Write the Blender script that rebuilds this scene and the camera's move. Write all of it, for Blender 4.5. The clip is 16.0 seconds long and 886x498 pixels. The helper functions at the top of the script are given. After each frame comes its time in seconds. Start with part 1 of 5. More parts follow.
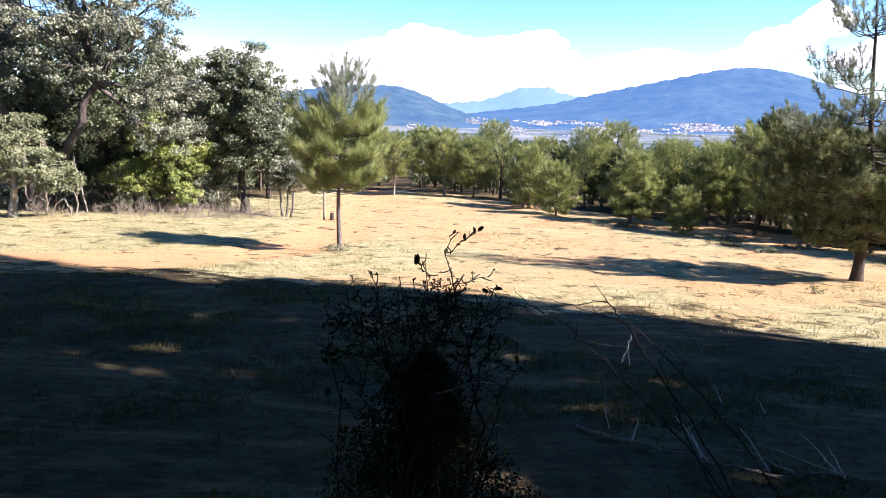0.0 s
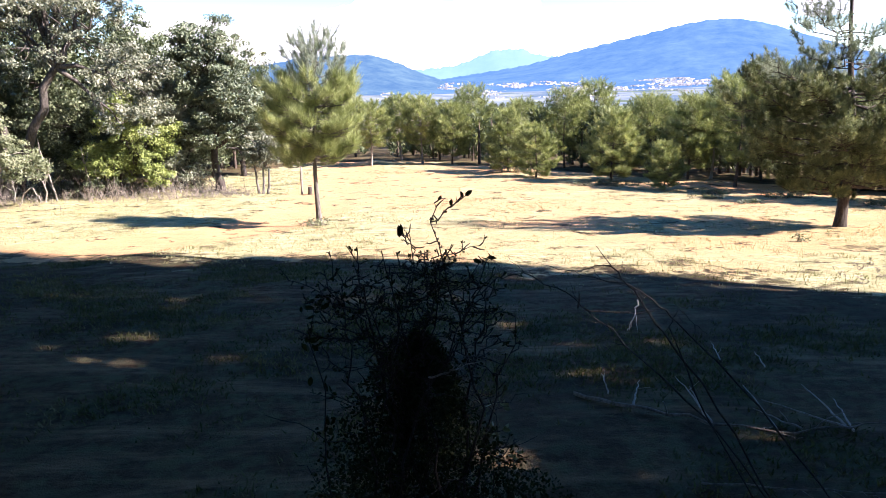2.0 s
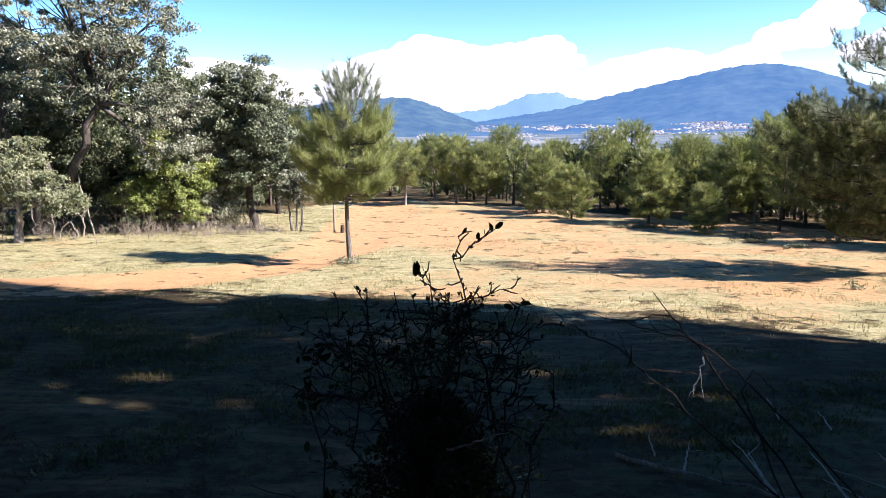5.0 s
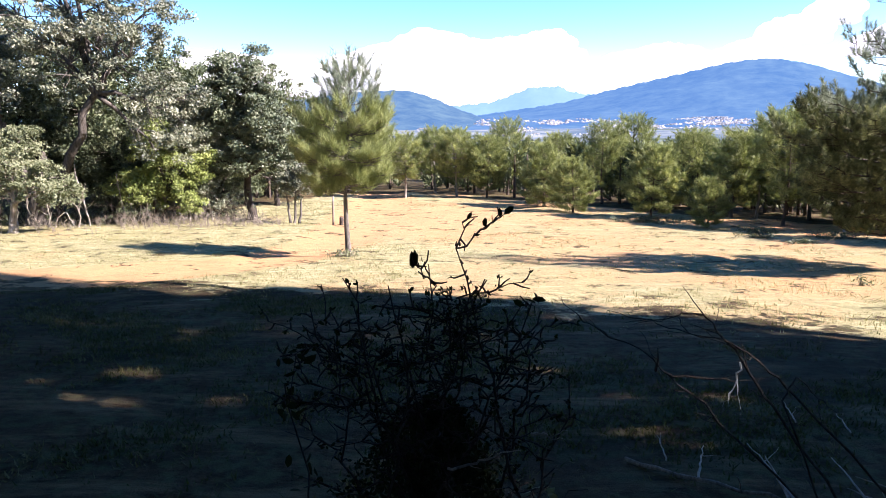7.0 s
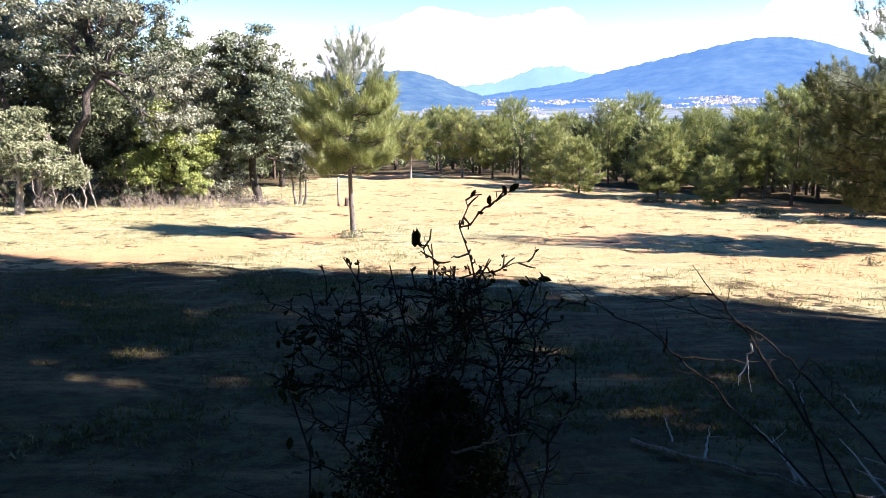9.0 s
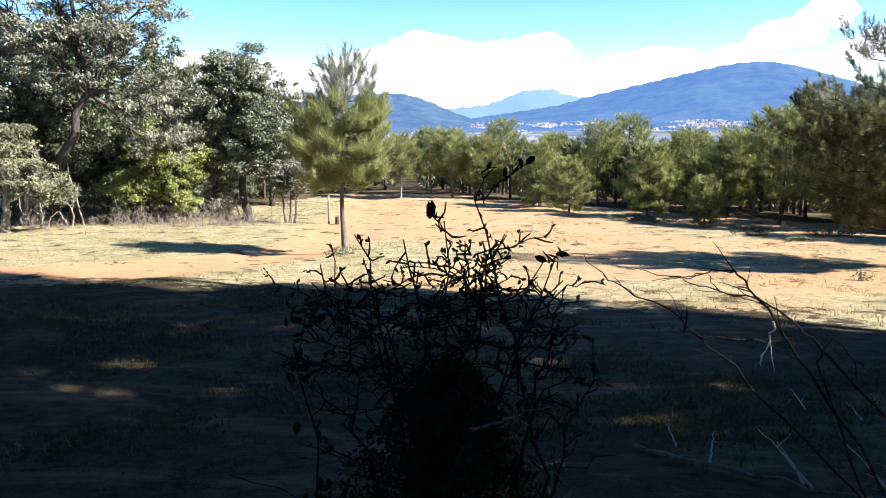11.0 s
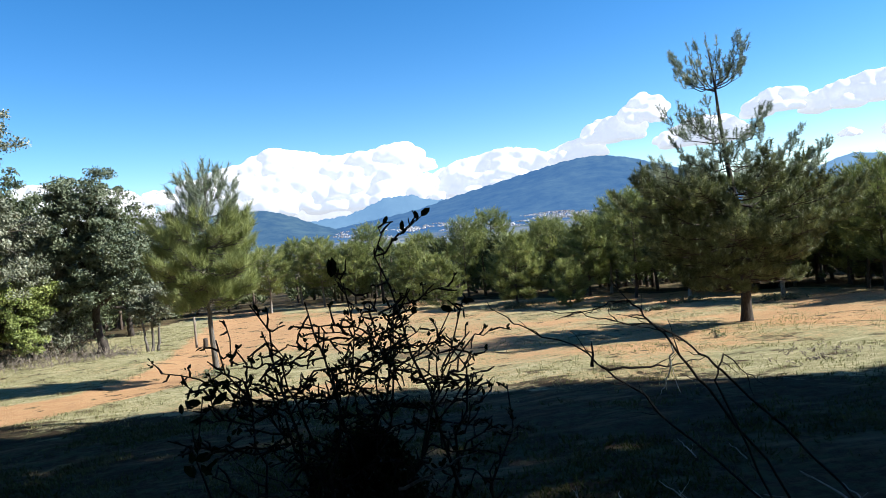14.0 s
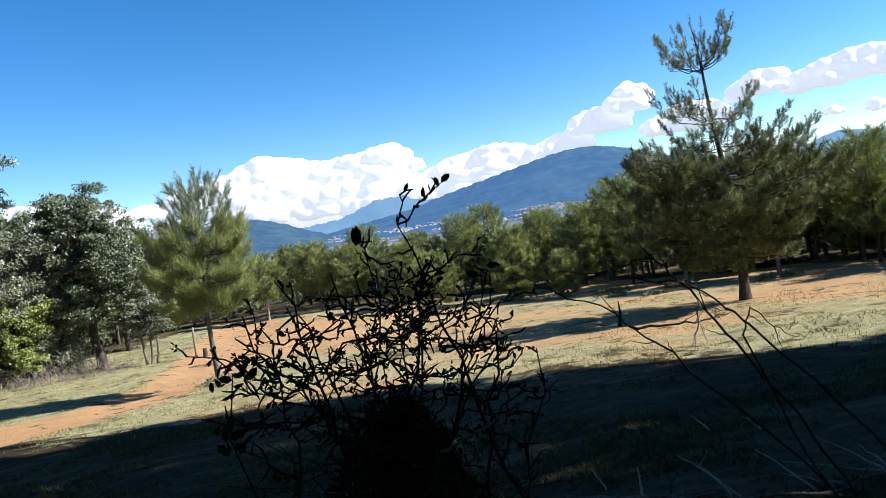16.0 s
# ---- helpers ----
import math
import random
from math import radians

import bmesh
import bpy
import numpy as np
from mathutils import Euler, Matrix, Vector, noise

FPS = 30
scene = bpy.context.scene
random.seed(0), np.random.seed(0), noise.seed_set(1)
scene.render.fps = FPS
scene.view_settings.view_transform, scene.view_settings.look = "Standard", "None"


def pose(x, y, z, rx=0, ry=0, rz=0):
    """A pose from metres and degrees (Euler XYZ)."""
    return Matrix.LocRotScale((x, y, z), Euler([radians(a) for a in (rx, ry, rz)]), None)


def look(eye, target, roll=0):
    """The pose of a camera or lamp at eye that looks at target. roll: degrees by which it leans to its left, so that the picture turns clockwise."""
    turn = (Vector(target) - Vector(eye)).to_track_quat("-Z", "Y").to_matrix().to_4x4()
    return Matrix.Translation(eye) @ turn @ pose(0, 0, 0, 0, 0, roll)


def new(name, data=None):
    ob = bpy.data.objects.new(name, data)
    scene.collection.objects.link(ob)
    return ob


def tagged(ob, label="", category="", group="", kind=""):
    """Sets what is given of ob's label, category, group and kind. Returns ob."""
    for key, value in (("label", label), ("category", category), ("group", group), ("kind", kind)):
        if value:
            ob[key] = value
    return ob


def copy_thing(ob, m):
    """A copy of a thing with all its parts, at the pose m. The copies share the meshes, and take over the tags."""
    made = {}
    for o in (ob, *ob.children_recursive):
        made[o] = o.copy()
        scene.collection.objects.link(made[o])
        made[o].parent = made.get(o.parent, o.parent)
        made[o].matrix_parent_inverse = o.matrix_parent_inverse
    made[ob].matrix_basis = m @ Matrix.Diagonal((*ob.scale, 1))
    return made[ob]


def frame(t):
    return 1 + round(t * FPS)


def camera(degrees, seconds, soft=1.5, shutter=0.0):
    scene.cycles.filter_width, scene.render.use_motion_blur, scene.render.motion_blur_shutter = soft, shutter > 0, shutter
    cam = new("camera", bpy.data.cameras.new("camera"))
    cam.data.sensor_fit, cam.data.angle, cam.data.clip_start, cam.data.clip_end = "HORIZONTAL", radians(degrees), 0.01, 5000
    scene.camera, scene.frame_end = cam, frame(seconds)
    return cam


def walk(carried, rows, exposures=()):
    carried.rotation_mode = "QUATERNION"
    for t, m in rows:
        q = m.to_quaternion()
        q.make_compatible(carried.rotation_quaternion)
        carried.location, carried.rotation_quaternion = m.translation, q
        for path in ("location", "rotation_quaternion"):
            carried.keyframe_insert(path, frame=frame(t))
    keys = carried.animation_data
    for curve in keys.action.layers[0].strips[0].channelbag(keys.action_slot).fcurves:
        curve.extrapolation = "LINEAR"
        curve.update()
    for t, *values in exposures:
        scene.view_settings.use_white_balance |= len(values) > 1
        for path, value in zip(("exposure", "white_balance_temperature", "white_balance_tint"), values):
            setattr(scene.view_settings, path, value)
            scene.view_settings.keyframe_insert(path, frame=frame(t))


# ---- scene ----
# camera and its way: seconds, place, turn
CAM_ROWS = [
    (0.0, 0.000, 0.000, 1.600, 78.80, -1.60, -0.00),
    (0.5, 0.028, 0.023, 1.600, 78.81, -0.65, 1.19),
    (1.0, 0.035, 0.054, 1.590, 77.67, 0.50, 1.01),
    (1.5, 0.002, 0.157, 1.569, 78.24, 0.62, -1.14),
    (2.0, -0.011, 0.230, 1.555, 76.13, 1.22, -2.15),
    (2.5, 0.016, 0.265, 1.546, 76.68, 1.29, -0.64),
    (3.0, 0.049, 0.323, 1.537, 77.99, 0.90, 1.03),
    (3.5, 0.031, 0.359, 1.517, 76.72, 0.14, 1.86),
    (4.0, -0.009, 0.442, 1.506, 80.40, 1.62, 0.74),
    (4.5, -0.024, 0.505, 1.493, 79.71, 0.70, 0.28),
    (5.0, 0.023, 0.577, 1.474, 79.58, 0.84, 0.79),
    (7.5, 0.014, 0.827, 1.409, 78.54, 0.36, 0.96),
    (8.0, 0.017, 0.833, 1.404, 77.65, 0.01, 1.63),
    (8.5, 0.016, 0.840, 1.406, 77.60, 0.57, 1.39),
    (9.0, 0.020, 0.847, 1.404, 77.46, 0.69, 1.28),
    (11.5, -0.055, 0.874, 1.277, 81.01, 0.29, -0.38),
    (12.0, -0.066, 0.853, 1.277, 85.53, -0.69, -2.59),
    (12.5, -0.077, 0.847, 1.267, 86.42, 1.04, -6.25),
    (13.0, -0.077, 0.875, 1.253, 84.35, 9.35, -7.59),
    (13.5, -0.092, 0.903, 1.209, 84.56, 8.45, -9.37),
    (14.0, -0.110, 0.889, 1.176, 87.55, 5.45, -10.93),
    (14.5, -0.153, 0.871, 1.193, 87.52, 5.70, -10.44),
    (15.0, -0.167, 0.890, 1.162, 87.00, 7.04, -11.98),
    (15.5, -0.170, 0.925, 1.134, 87.30, 7.42, -11.80),
    (16.0, -0.182, 0.918, 1.110, 87.37, 8.53, -11.65),
]
cam = camera(66.0, 16.0, soft=0.9)
walk(cam, [(t, pose(x, y, z, rx, ry, rz)) for t, x, y, z, rx, ry, rz in CAM_ROWS],
     exposures=[(0.0, 2.08, 6370, 27), (1.0, 2.12, 6370, 27), (2.0, 2.42, 6370, 27), (3.0, 2.68, 6370, 27), (4.0, 2.0, 6370, 27), (5.0, 1.88, 6320, 24), (7.5, 2.22, 6370, 27), (9.0, 2.34, 6370, 27), (11.5, 1.95, 6300, 20), (12.0, 1.75, 6300, 15), (12.5, 1.14, 6100, 10), (13.0, 1.25, 6150, 10), (13.5, 1.55, 6500, 12), (14.0, 1.3, 6100, 10), (16.0, 1.25, 6100, 10)])

# world: clear sky, one sun from the right and slightly behind
SUN_AZ, SUN_EL = 102.8, 37.0
world = bpy.data.worlds.new("sky")
scene.world = world
world.use_nodes = True
_n = world.node_tree.nodes
_sky = _n.new("ShaderNodeTexSky")
_sky.sky_type = "NISHITA"
_sky.sun_disc = False
_sky.sun_elevation, _sky.sun_rotation = radians(SUN_EL), radians(SUN_AZ)
_sky.altitude, _sky.air_density, _sky.dust_density, _sky.ozone_density = 2200, 1.0, 0.3, 1.6
_n["Background"].inputs[1].default_value = 0.08
_hs = _n.new("ShaderNodeHueSaturation")
_hs.inputs["Saturation"].default_value = 1.36
world.node_tree.links.new(_sky.outputs[0], _hs.inputs["Color"])
world.node_tree.links.new(_hs.outputs[0], _n["Background"].inputs[0])
sun = new("sun", bpy.data.lights.new("sun", "SUN"))
sun.data.energy, sun.data.angle, sun.data.color = 5.0, radians(0.53), (1.0, 0.93, 0.82)
_s = Vector((math.sin(radians(SUN_AZ)) * math.cos(radians(SUN_EL)), math.cos(radians(SUN_AZ)) * math.cos(radians(SUN_EL)), math.sin(radians(SUN_EL))))
sun.matrix_world = look(_s * 60, (0, 0, 0))

# ---- materials ----
def mat(name, rough=0.9, spec=0.2):
    m = bpy.data.materials.new(name)
    m.use_nodes = True
    nt = m.node_tree
    b = nt.nodes["Principled BSDF"]
    b.inputs["Roughness"].default_value = rough
    b.inputs["Specular IOR Level"].default_value = spec
    return m, nt, b


def noise_tex(nt, scale, detail=4.0, rough=0.6, coord="Object", stretch=None):
    tc = nt.nodes.new("ShaderNodeTexCoord")
    n = nt.nodes.new("ShaderNodeTexNoise")
    n.inputs["Scale"].default_value = scale
    n.inputs["Detail"].default_value = detail
    n.inputs["Roughness"].default_value = rough
    src = tc.outputs[coord]
    if stretch:
        mp = nt.nodes.new("ShaderNodeMapping")
        mp.inputs["Scale"].default_value = stretch
        nt.links.new(src, mp.inputs[0])
        src = mp.outputs[0]
    nt.links.new(src, n.inputs["Vector"])
    return n


def ramp(nt, fac, stops):
    r = nt.nodes.new("ShaderNodeValToRGB")
    e = r.color_ramp.elements
    while len(e) < len(stops):
        e.new(0.5)
    for k, (p, c) in zip(e, stops):
        k.position, k.color = p, (*c, 1) if len(c) == 3 else c
    nt.links.new(fac, r.inputs[0])
    return r


def mixc(nt, fac, a, b, mode="MIX"):
    m = nt.nodes.new("ShaderNodeMix")
    m.data_type, m.blend_type = "RGBA", mode
    for sock, v in ((m.inputs[0], fac), (m.inputs[6], a), (m.inputs[7], b)):
        if isinstance(v, (int, float)):
            sock.default_value = v
        elif isinstance(v, tuple):
            sock.default_value = (*v, 1)
        else:
            nt.links.new(v, sock)
    return m.outputs[2]


def bump(nt, bsdf, height, strength=0.5, dist=0.02):
    b = nt.nodes.new("ShaderNodeBump")
    b.inputs["Strength"].default_value, b.inputs["Distance"].default_value = strength, dist
    nt.links.new(height, b.inputs["Height"])
    nt.links.new(b.outputs[0], bsdf.inputs["Normal"])


def bark(name, dark, light, scale=6.0):
    m, nt, b = mat(name)
    n = noise_tex(nt, scale, 8, 0.7, stretch=(2, 2, 0.5))
    n2 = noise_tex(nt, scale * 6, 4, 0.6, stretch=(1, 1, 0.3))
    c = ramp(nt, n.outputs[0], [(0.35, dark), (0.68, light)])
    nt.links.new(mixc(nt, 0.4, c.outputs[0], ramp(nt, n2.outputs[0], [(0.4, dark), (0.6, light)]).outputs[0]), b.inputs["Base Color"])
    bump(nt, b, n.outputs[0], 0.8, 0.03)
    return m


def foliage(name, dark, mid, light, through_=0.25, scale=1.4, rough=0.55, spec=0.3):
    """Leaves: colour by clump (noise) and by leaf (random), some light passing through."""
    m, nt, b = mat(name, rough, spec)
    n = noise_tex(nt, scale, 3, 0.6)
    geo = nt.nodes.new("ShaderNodeNewGeometry")
    c1 = ramp(nt, n.outputs[0], [(0.34, dark), (0.52, mid), (0.7, light)])
    c2 = ramp(nt, geo.outputs["Random Per Island"], [(0.0, dark), (0.5, mid), (1.0, light)])
    col = mixc(nt, 0.3, c1.outputs[0], c2.outputs[0])
    nt.links.new(col, b.inputs["Base Color"])
    tr = nt.nodes.new("ShaderNodeBsdfTranslucent")
    nt.links.new(mixc(nt, 0.5, col, (0.16, 0.2, 0.03)), tr.inputs[0])
    mx = nt.nodes.new("ShaderNodeMixShader")
    mx.inputs[0].default_value = through_
    nt.links.new(b.outputs[0], mx.inputs[1])
    nt.links.new(tr.outputs[0], mx.inputs[2])
    nt.links.new(mx.outputs[0], nt.nodes["Material Output"].inputs[0])
    return m


def ground_material():
    m, nt, b = mat("earth_and_grass", 0.95, 0.1)
    at = nt.nodes.new("ShaderNodeAttribute")
    at.attribute_name = "soil"
    big = noise_tex(nt, 0.35, 6, 0.65)
    midn = noise_tex(nt, 1.7, 6, 0.7)
    fine = noise_tex(nt, 14, 6, 0.75)
    grain = noise_tex(nt, 60, 4, 0.7)
    soil = ramp(nt, midn.outputs[0], [(0.3, (0.32, 0.165, 0.078)), (0.5, (0.44, 0.24, 0.105)), (0.72, (0.54, 0.34, 0.175))]).outputs[0]
    soil = mixc(nt, 0.35, soil, ramp(nt, fine.outputs[0], [(0.35, (0.26, 0.13, 0.056)), (0.65, (0.53, 0.33, 0.17))]).outputs[0])
    grass = ramp(nt, fine.outputs[0], [(0.3, (0.095, 0.09, 0.038)), (0.48, (0.26, 0.248, 0.125)), (0.66, (0.465, 0.435, 0.265))]).outputs[0]
    grass = mixc(nt, ramp(nt, midn.outputs[0], [(0.44, (0, 0, 0)), (0.6, (0.75, 0.75, 0.75))]).outputs[0], grass, (0.14, 0.16, 0.07))
    tuft = noise_tex(nt, 5.5, 5, 0.7)
    grass = mixc(nt, ramp(nt, tuft.outputs[0], [(0.47, (0, 0, 0)), (0.62, (0.7, 0.7, 0.7))]).outputs[0], grass, (0.14, 0.16, 0.065))
    streak = noise_tex(nt, 2.6, 6, 0.7, stretch=(0.35, 1.6, 1.0))
    soil = mixc(nt, ramp(nt, streak.outputs[0], [(0.5, (0, 0, 0)), (0.66, (0.6, 0.6, 0.6))]).outputs[0], soil, (0.3, 0.145, 0.06))
    grass = mixc(nt, ramp(nt, streak.outputs[0], [(0.3, (0.65, 0.65, 0.65)), (0.47, (0, 0, 0))]).outputs[0], grass, (0.48, 0.465, 0.3))
    add = nt.nodes.new("ShaderNodeMath")
    add.operation = "ADD"
    nt.links.new(at.outputs["Fac"], add.inputs[0])
    sub = nt.nodes.new("ShaderNodeMath")
    sub.operation = "MULTIPLY_ADD"
    nt.links.new(mixc(nt, 0.45, big.outputs[0], fine.outputs[0]), sub.inputs[0])
    sub.inputs[1].default_value, sub.inputs[2].default_value = 3.2, -1.6
    nt.links.new(sub.outputs[0], add.inputs[1])
    fac = ramp(nt, add.outputs[0], [(0.3, (0, 0, 0)), (0.62, (1, 1, 1))]).outputs[0]
    near = mixc(nt, fac, grass, soil)
    near = mixc(nt, 0.25, near, ramp(nt, grain.outputs[0], [(0.3, (0.14, 0.1, 0.055)), (0.7, (0.5, 0.41, 0.27))]).outputs[0])
    # fallen leaves, kept dark to deepen the tree shade on the near ground
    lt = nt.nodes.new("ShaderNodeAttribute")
    lt.attribute_name = "shade_litter"
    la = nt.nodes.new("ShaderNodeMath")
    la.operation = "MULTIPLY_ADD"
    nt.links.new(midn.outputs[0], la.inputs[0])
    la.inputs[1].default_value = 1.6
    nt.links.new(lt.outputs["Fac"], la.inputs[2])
    shade_litter = ramp(nt, fine.outputs[0], [(0.3, (0.02, 0.012, 0.006)), (0.5, (0.052, 0.033, 0.017)), (0.7, (0.11, 0.075, 0.042))]).outputs[0]
    shade_litter = mixc(nt, ramp(nt, tuft.outputs[0], [(0.46, (0, 0, 0)), (0.6, (0.8, 0.8, 0.8))]).outputs[0], shade_litter, (0.08, 0.088, 0.042))
    shade_litter = mixc(nt, ramp(nt, streak.outputs[0], [(0.5, (0, 0, 0)), (0.68, (0.75, 0.75, 0.75))]).outputs[0], shade_litter, (0.2, 0.15, 0.085))
    shade_litter = mixc(nt, ramp(nt, big.outputs[0], [(0.46, (0, 0, 0)), (0.6, (0.6, 0.6, 0.6))]).outputs[0], shade_litter, (0.014, 0.011, 0.007))
    near = mixc(nt, ramp(nt, la.outputs[0], [(0.9, (0, 0, 0)), (1.4, (1, 1, 1))]).outputs[0], near, shade_litter)
    # the valley far below: fields and woods
    fz = nt.nodes.new("ShaderNodeAttribute")
    fz.attribute_name = "far"
    fields = noise_tex(nt, 0.006, 5, 0.6)
    wood = ramp(nt, fields.outputs[0], [(0.42, (0.03, 0.045, 0.035)), (0.56, (0.055, 0.08, 0.05)), (0.66, (0.16, 0.15, 0.09))]).outputs[0]
    nt.links.new(mixc(nt, fz.outputs["Fac"], near, wood), b.inputs["Base Color"])
    h = nt.nodes.new("ShaderNodeMath")
    h.operation = "ADD"
    nt.links.new(fine.outputs[0], h.inputs[0])
    nt.links.new(grain.outputs[0], h.inputs[1])
    bump(nt, b, h.outputs[0], 0.7, 0.03)
    return m


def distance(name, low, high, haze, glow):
    """Forested slopes kilometres away; the blue air before them is added as glow."""
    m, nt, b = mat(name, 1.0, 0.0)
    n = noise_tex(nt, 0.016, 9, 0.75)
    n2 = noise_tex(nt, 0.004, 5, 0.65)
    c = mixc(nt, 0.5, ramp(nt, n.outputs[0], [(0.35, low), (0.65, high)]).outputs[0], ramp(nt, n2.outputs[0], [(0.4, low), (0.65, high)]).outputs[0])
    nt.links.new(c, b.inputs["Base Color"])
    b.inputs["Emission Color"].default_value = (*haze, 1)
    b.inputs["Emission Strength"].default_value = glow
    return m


M_GROUND = ground_material()
M_BARK_PINE = bark("pine_bark", (0.03, 0.023, 0.018), (0.13, 0.1, 0.08), 7)
M_BARK_PALE = bark("pale_bark", (0.12, 0.105, 0.09), (0.42, 0.38, 0.33), 5)
M_BARK_OAK = bark("oak_bark", (0.022, 0.018, 0.016), (0.09, 0.077, 0.066), 6)
M_BARK_LIMB = bark("grey_limb_bark", (0.05, 0.044, 0.038), (0.22, 0.2, 0.18), 6)
M_BARK_BIG = bark("weathered_oak_bark", (0.035, 0.03, 0.027), (0.15, 0.135, 0.12), 6)
M_DEAD = bark("dead_twig_bark", (0.022, 0.018, 0.015), (0.08, 0.066, 0.055), 20)
M_STICK = bark("bleached_stick", (0.24, 0.21, 0.175), (0.55, 0.5, 0.44), 14)
M_DRY = bark("dead_wood", (0.1, 0.085, 0.07), (0.36, 0.31, 0.26), 12)
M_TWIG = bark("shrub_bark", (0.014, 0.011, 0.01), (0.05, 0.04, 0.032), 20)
M_PALE_TWIG = bark("bleached_twig", (0.45, 0.42, 0.37), (0.8, 0.77, 0.7), 20)
M_NEEDLE = foliage("pine_needles", (0.09, 0.12, 0.044), (0.28, 0.33, 0.13), (0.54, 0.58, 0.27), 0.3, 2.2)
M_NEEDLE_BLUE = foliage("blue_pine_needles", (0.02, 0.03, 0.015), (0.125, 0.155, 0.072), (0.46, 0.5, 0.25), 0.15, 3.4)
M_NEEDLE_ROW = foliage("row_pine_needles", (0.042, 0.058, 0.021), (0.2, 0.24, 0.082), (0.55, 0.58, 0.22), 0.26, 1.8)
# paler needles for the open tops, sunlight put into their colour
M_SHOOT_LIT = foliage("sunlit_pine_shoots", (0.1, 0.135, 0.095), (0.22, 0.27, 0.2), (0.42, 0.47, 0.37), 0.22)
M_OAK = foliage("oak_leaves", (0.04, 0.052, 0.034), (0.155, 0.175, 0.118), (0.42, 0.435, 0.33), 0.14, 1.0, 0.5, 0.45)
M_OAK_MID = foliage("mid_green_oak_leaves", (0.032, 0.047, 0.029), (0.11, 0.142, 0.083), (0.31, 0.345, 0.235), 0.13, 1.2, 0.5, 0.45)
M_OAK_DARK = foliage("dark_oak_leaves", (0.025, 0.038, 0.02), (0.075, 0.1, 0.048), (0.22, 0.245, 0.14), 0.1, 1.0, 0.5, 0.4)
M_OAK_LIME = foliage("fresh_leaves", (0.075, 0.105, 0.028), (0.22, 0.275, 0.08), (0.43, 0.48, 0.17), 0.26, 1.2, 0.5, 0.35)
M_OAK_PALE = foliage("pale_leaves", (0.06, 0.078, 0.04), (0.165, 0.19, 0.105), (0.34, 0.36, 0.23), 0.2, 1.2, 0.5, 0.4)
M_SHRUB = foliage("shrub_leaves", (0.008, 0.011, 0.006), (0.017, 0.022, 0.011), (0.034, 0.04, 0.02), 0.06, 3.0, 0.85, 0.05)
M_GRASS = foliage("grass_blades", (0.13, 0.14, 0.055), (0.3, 0.28, 0.14), (0.5, 0.46, 0.27), 0.3, 0.8, 0.7, 0.2)
# darker grass colours that put the tree shade into the blades
M_TURF_SHADE = foliage("shade_turf", (0.03, 0.032, 0.014), (0.085, 0.085, 0.038), (0.2, 0.175, 0.09), 0.2, 1.6, 0.8, 0.1)
M_WOODS = foliage("far_needles", (0.03, 0.045, 0.022), (0.085, 0.11, 0.05), (0.2, 0.225, 0.105), 0.15, 0.3)
M_HILL_NEAR = distance("hazy_hill_woods", (0.004, 0.008, 0.008), (0.04, 0.055, 0.036), (0.09, 0.23, 0.5), 0.26)
M_HILL = distance("hazy_mountain_woods", (0.004, 0.009, 0.01), (0.034, 0.048, 0.034), (0.095, 0.24, 0.54), 0.29)
M_PEAK = distance("hazy_peak_woods", (0.015, 0.02, 0.02), (0.03, 0.04, 0.04), (0.2, 0.38, 0.62), 0.42)

M_VALLEY = distance("hazy_valley_fields", (0.012, 0.02, 0.018), (0.19, 0.18, 0.13), (0.09, 0.23, 0.5), 0.2)

# ---- mesh helpers ----
def mesh_of(name, V, F, smooth=False):
    """A mesh from arrays: V (n, 3), F (m, 3) or (m, 4)."""
    V, F = np.asarray(V, np.float32), np.asarray(F, np.int32)
    me = bpy.data.meshes.new(name)
    k = F.shape[1]
    me.vertices.add(len(V))
    me.vertices.foreach_set("co", V.ravel())
    me.loops.add(F.size)
    me.loops.foreach_set("vertex_index", F.ravel())
    me.polygons.add(len(F))
    me.polygons.foreach_set("loop_start", np.arange(0, F.size, k, dtype=np.int32))
    if smooth:
        me.polygons.foreach_set("use_smooth", np.ones(len(F), bool))
    me.update(calc_edges=True)
    return me


def piece(name, me, material, parent=None, label=""):
    ob = new(name, me)
    if not me.materials:
        me.materials.append(material)
    if parent:
        ob.parent = parent
    return tagged(ob, label)


class Tubes:
    """Collects tapered round limbs into one mesh."""
    def __init__(self, sides=6):
        self.V, self.F, self.n, self.k = [], [], 0, sides

    def add(self, pts, radii):
        P = np.asarray(pts, float)
        R = np.asarray(radii, float)
        T = np.gradient(P, axis=0)
        T /= np.linalg.norm(T, axis=1)[:, None] + 1e-9
        ref = np.array([0.31, 0.52, 0.79])
        A = np.cross(T, ref)
        A /= np.linalg.norm(A, axis=1)[:, None] + 1e-9
        B = np.cross(T, A)
        a = np.arange(self.k) * 2 * math.pi / self.k
        ring = P[:, None] + R[:, None, None] * (A[:, None] * np.cos(a)[None, :, None] + B[:, None] * np.sin(a)[None, :, None])
        m = len(P)
        i, j = np.meshgrid(np.arange(m - 1), np.arange(self.k), indexing="ij")
        j2 = (j + 1) % self.k
        F = np.stack([i * self.k + j, i * self.k + j2, (i + 1) * self.k + j2, (i + 1) * self.k + j], -1).reshape(-1, 4) + self.n
        self.V.append(ring.reshape(-1, 3))
        self.F.append(F)
        self.n += m * self.k

    def mesh(self, name):
        return mesh_of(name, np.concatenate(self.V), np.concatenate(self.F), True)


def unit(a):
    return a / (np.linalg.norm(a, axis=-1, keepdims=True) + 1e-9)


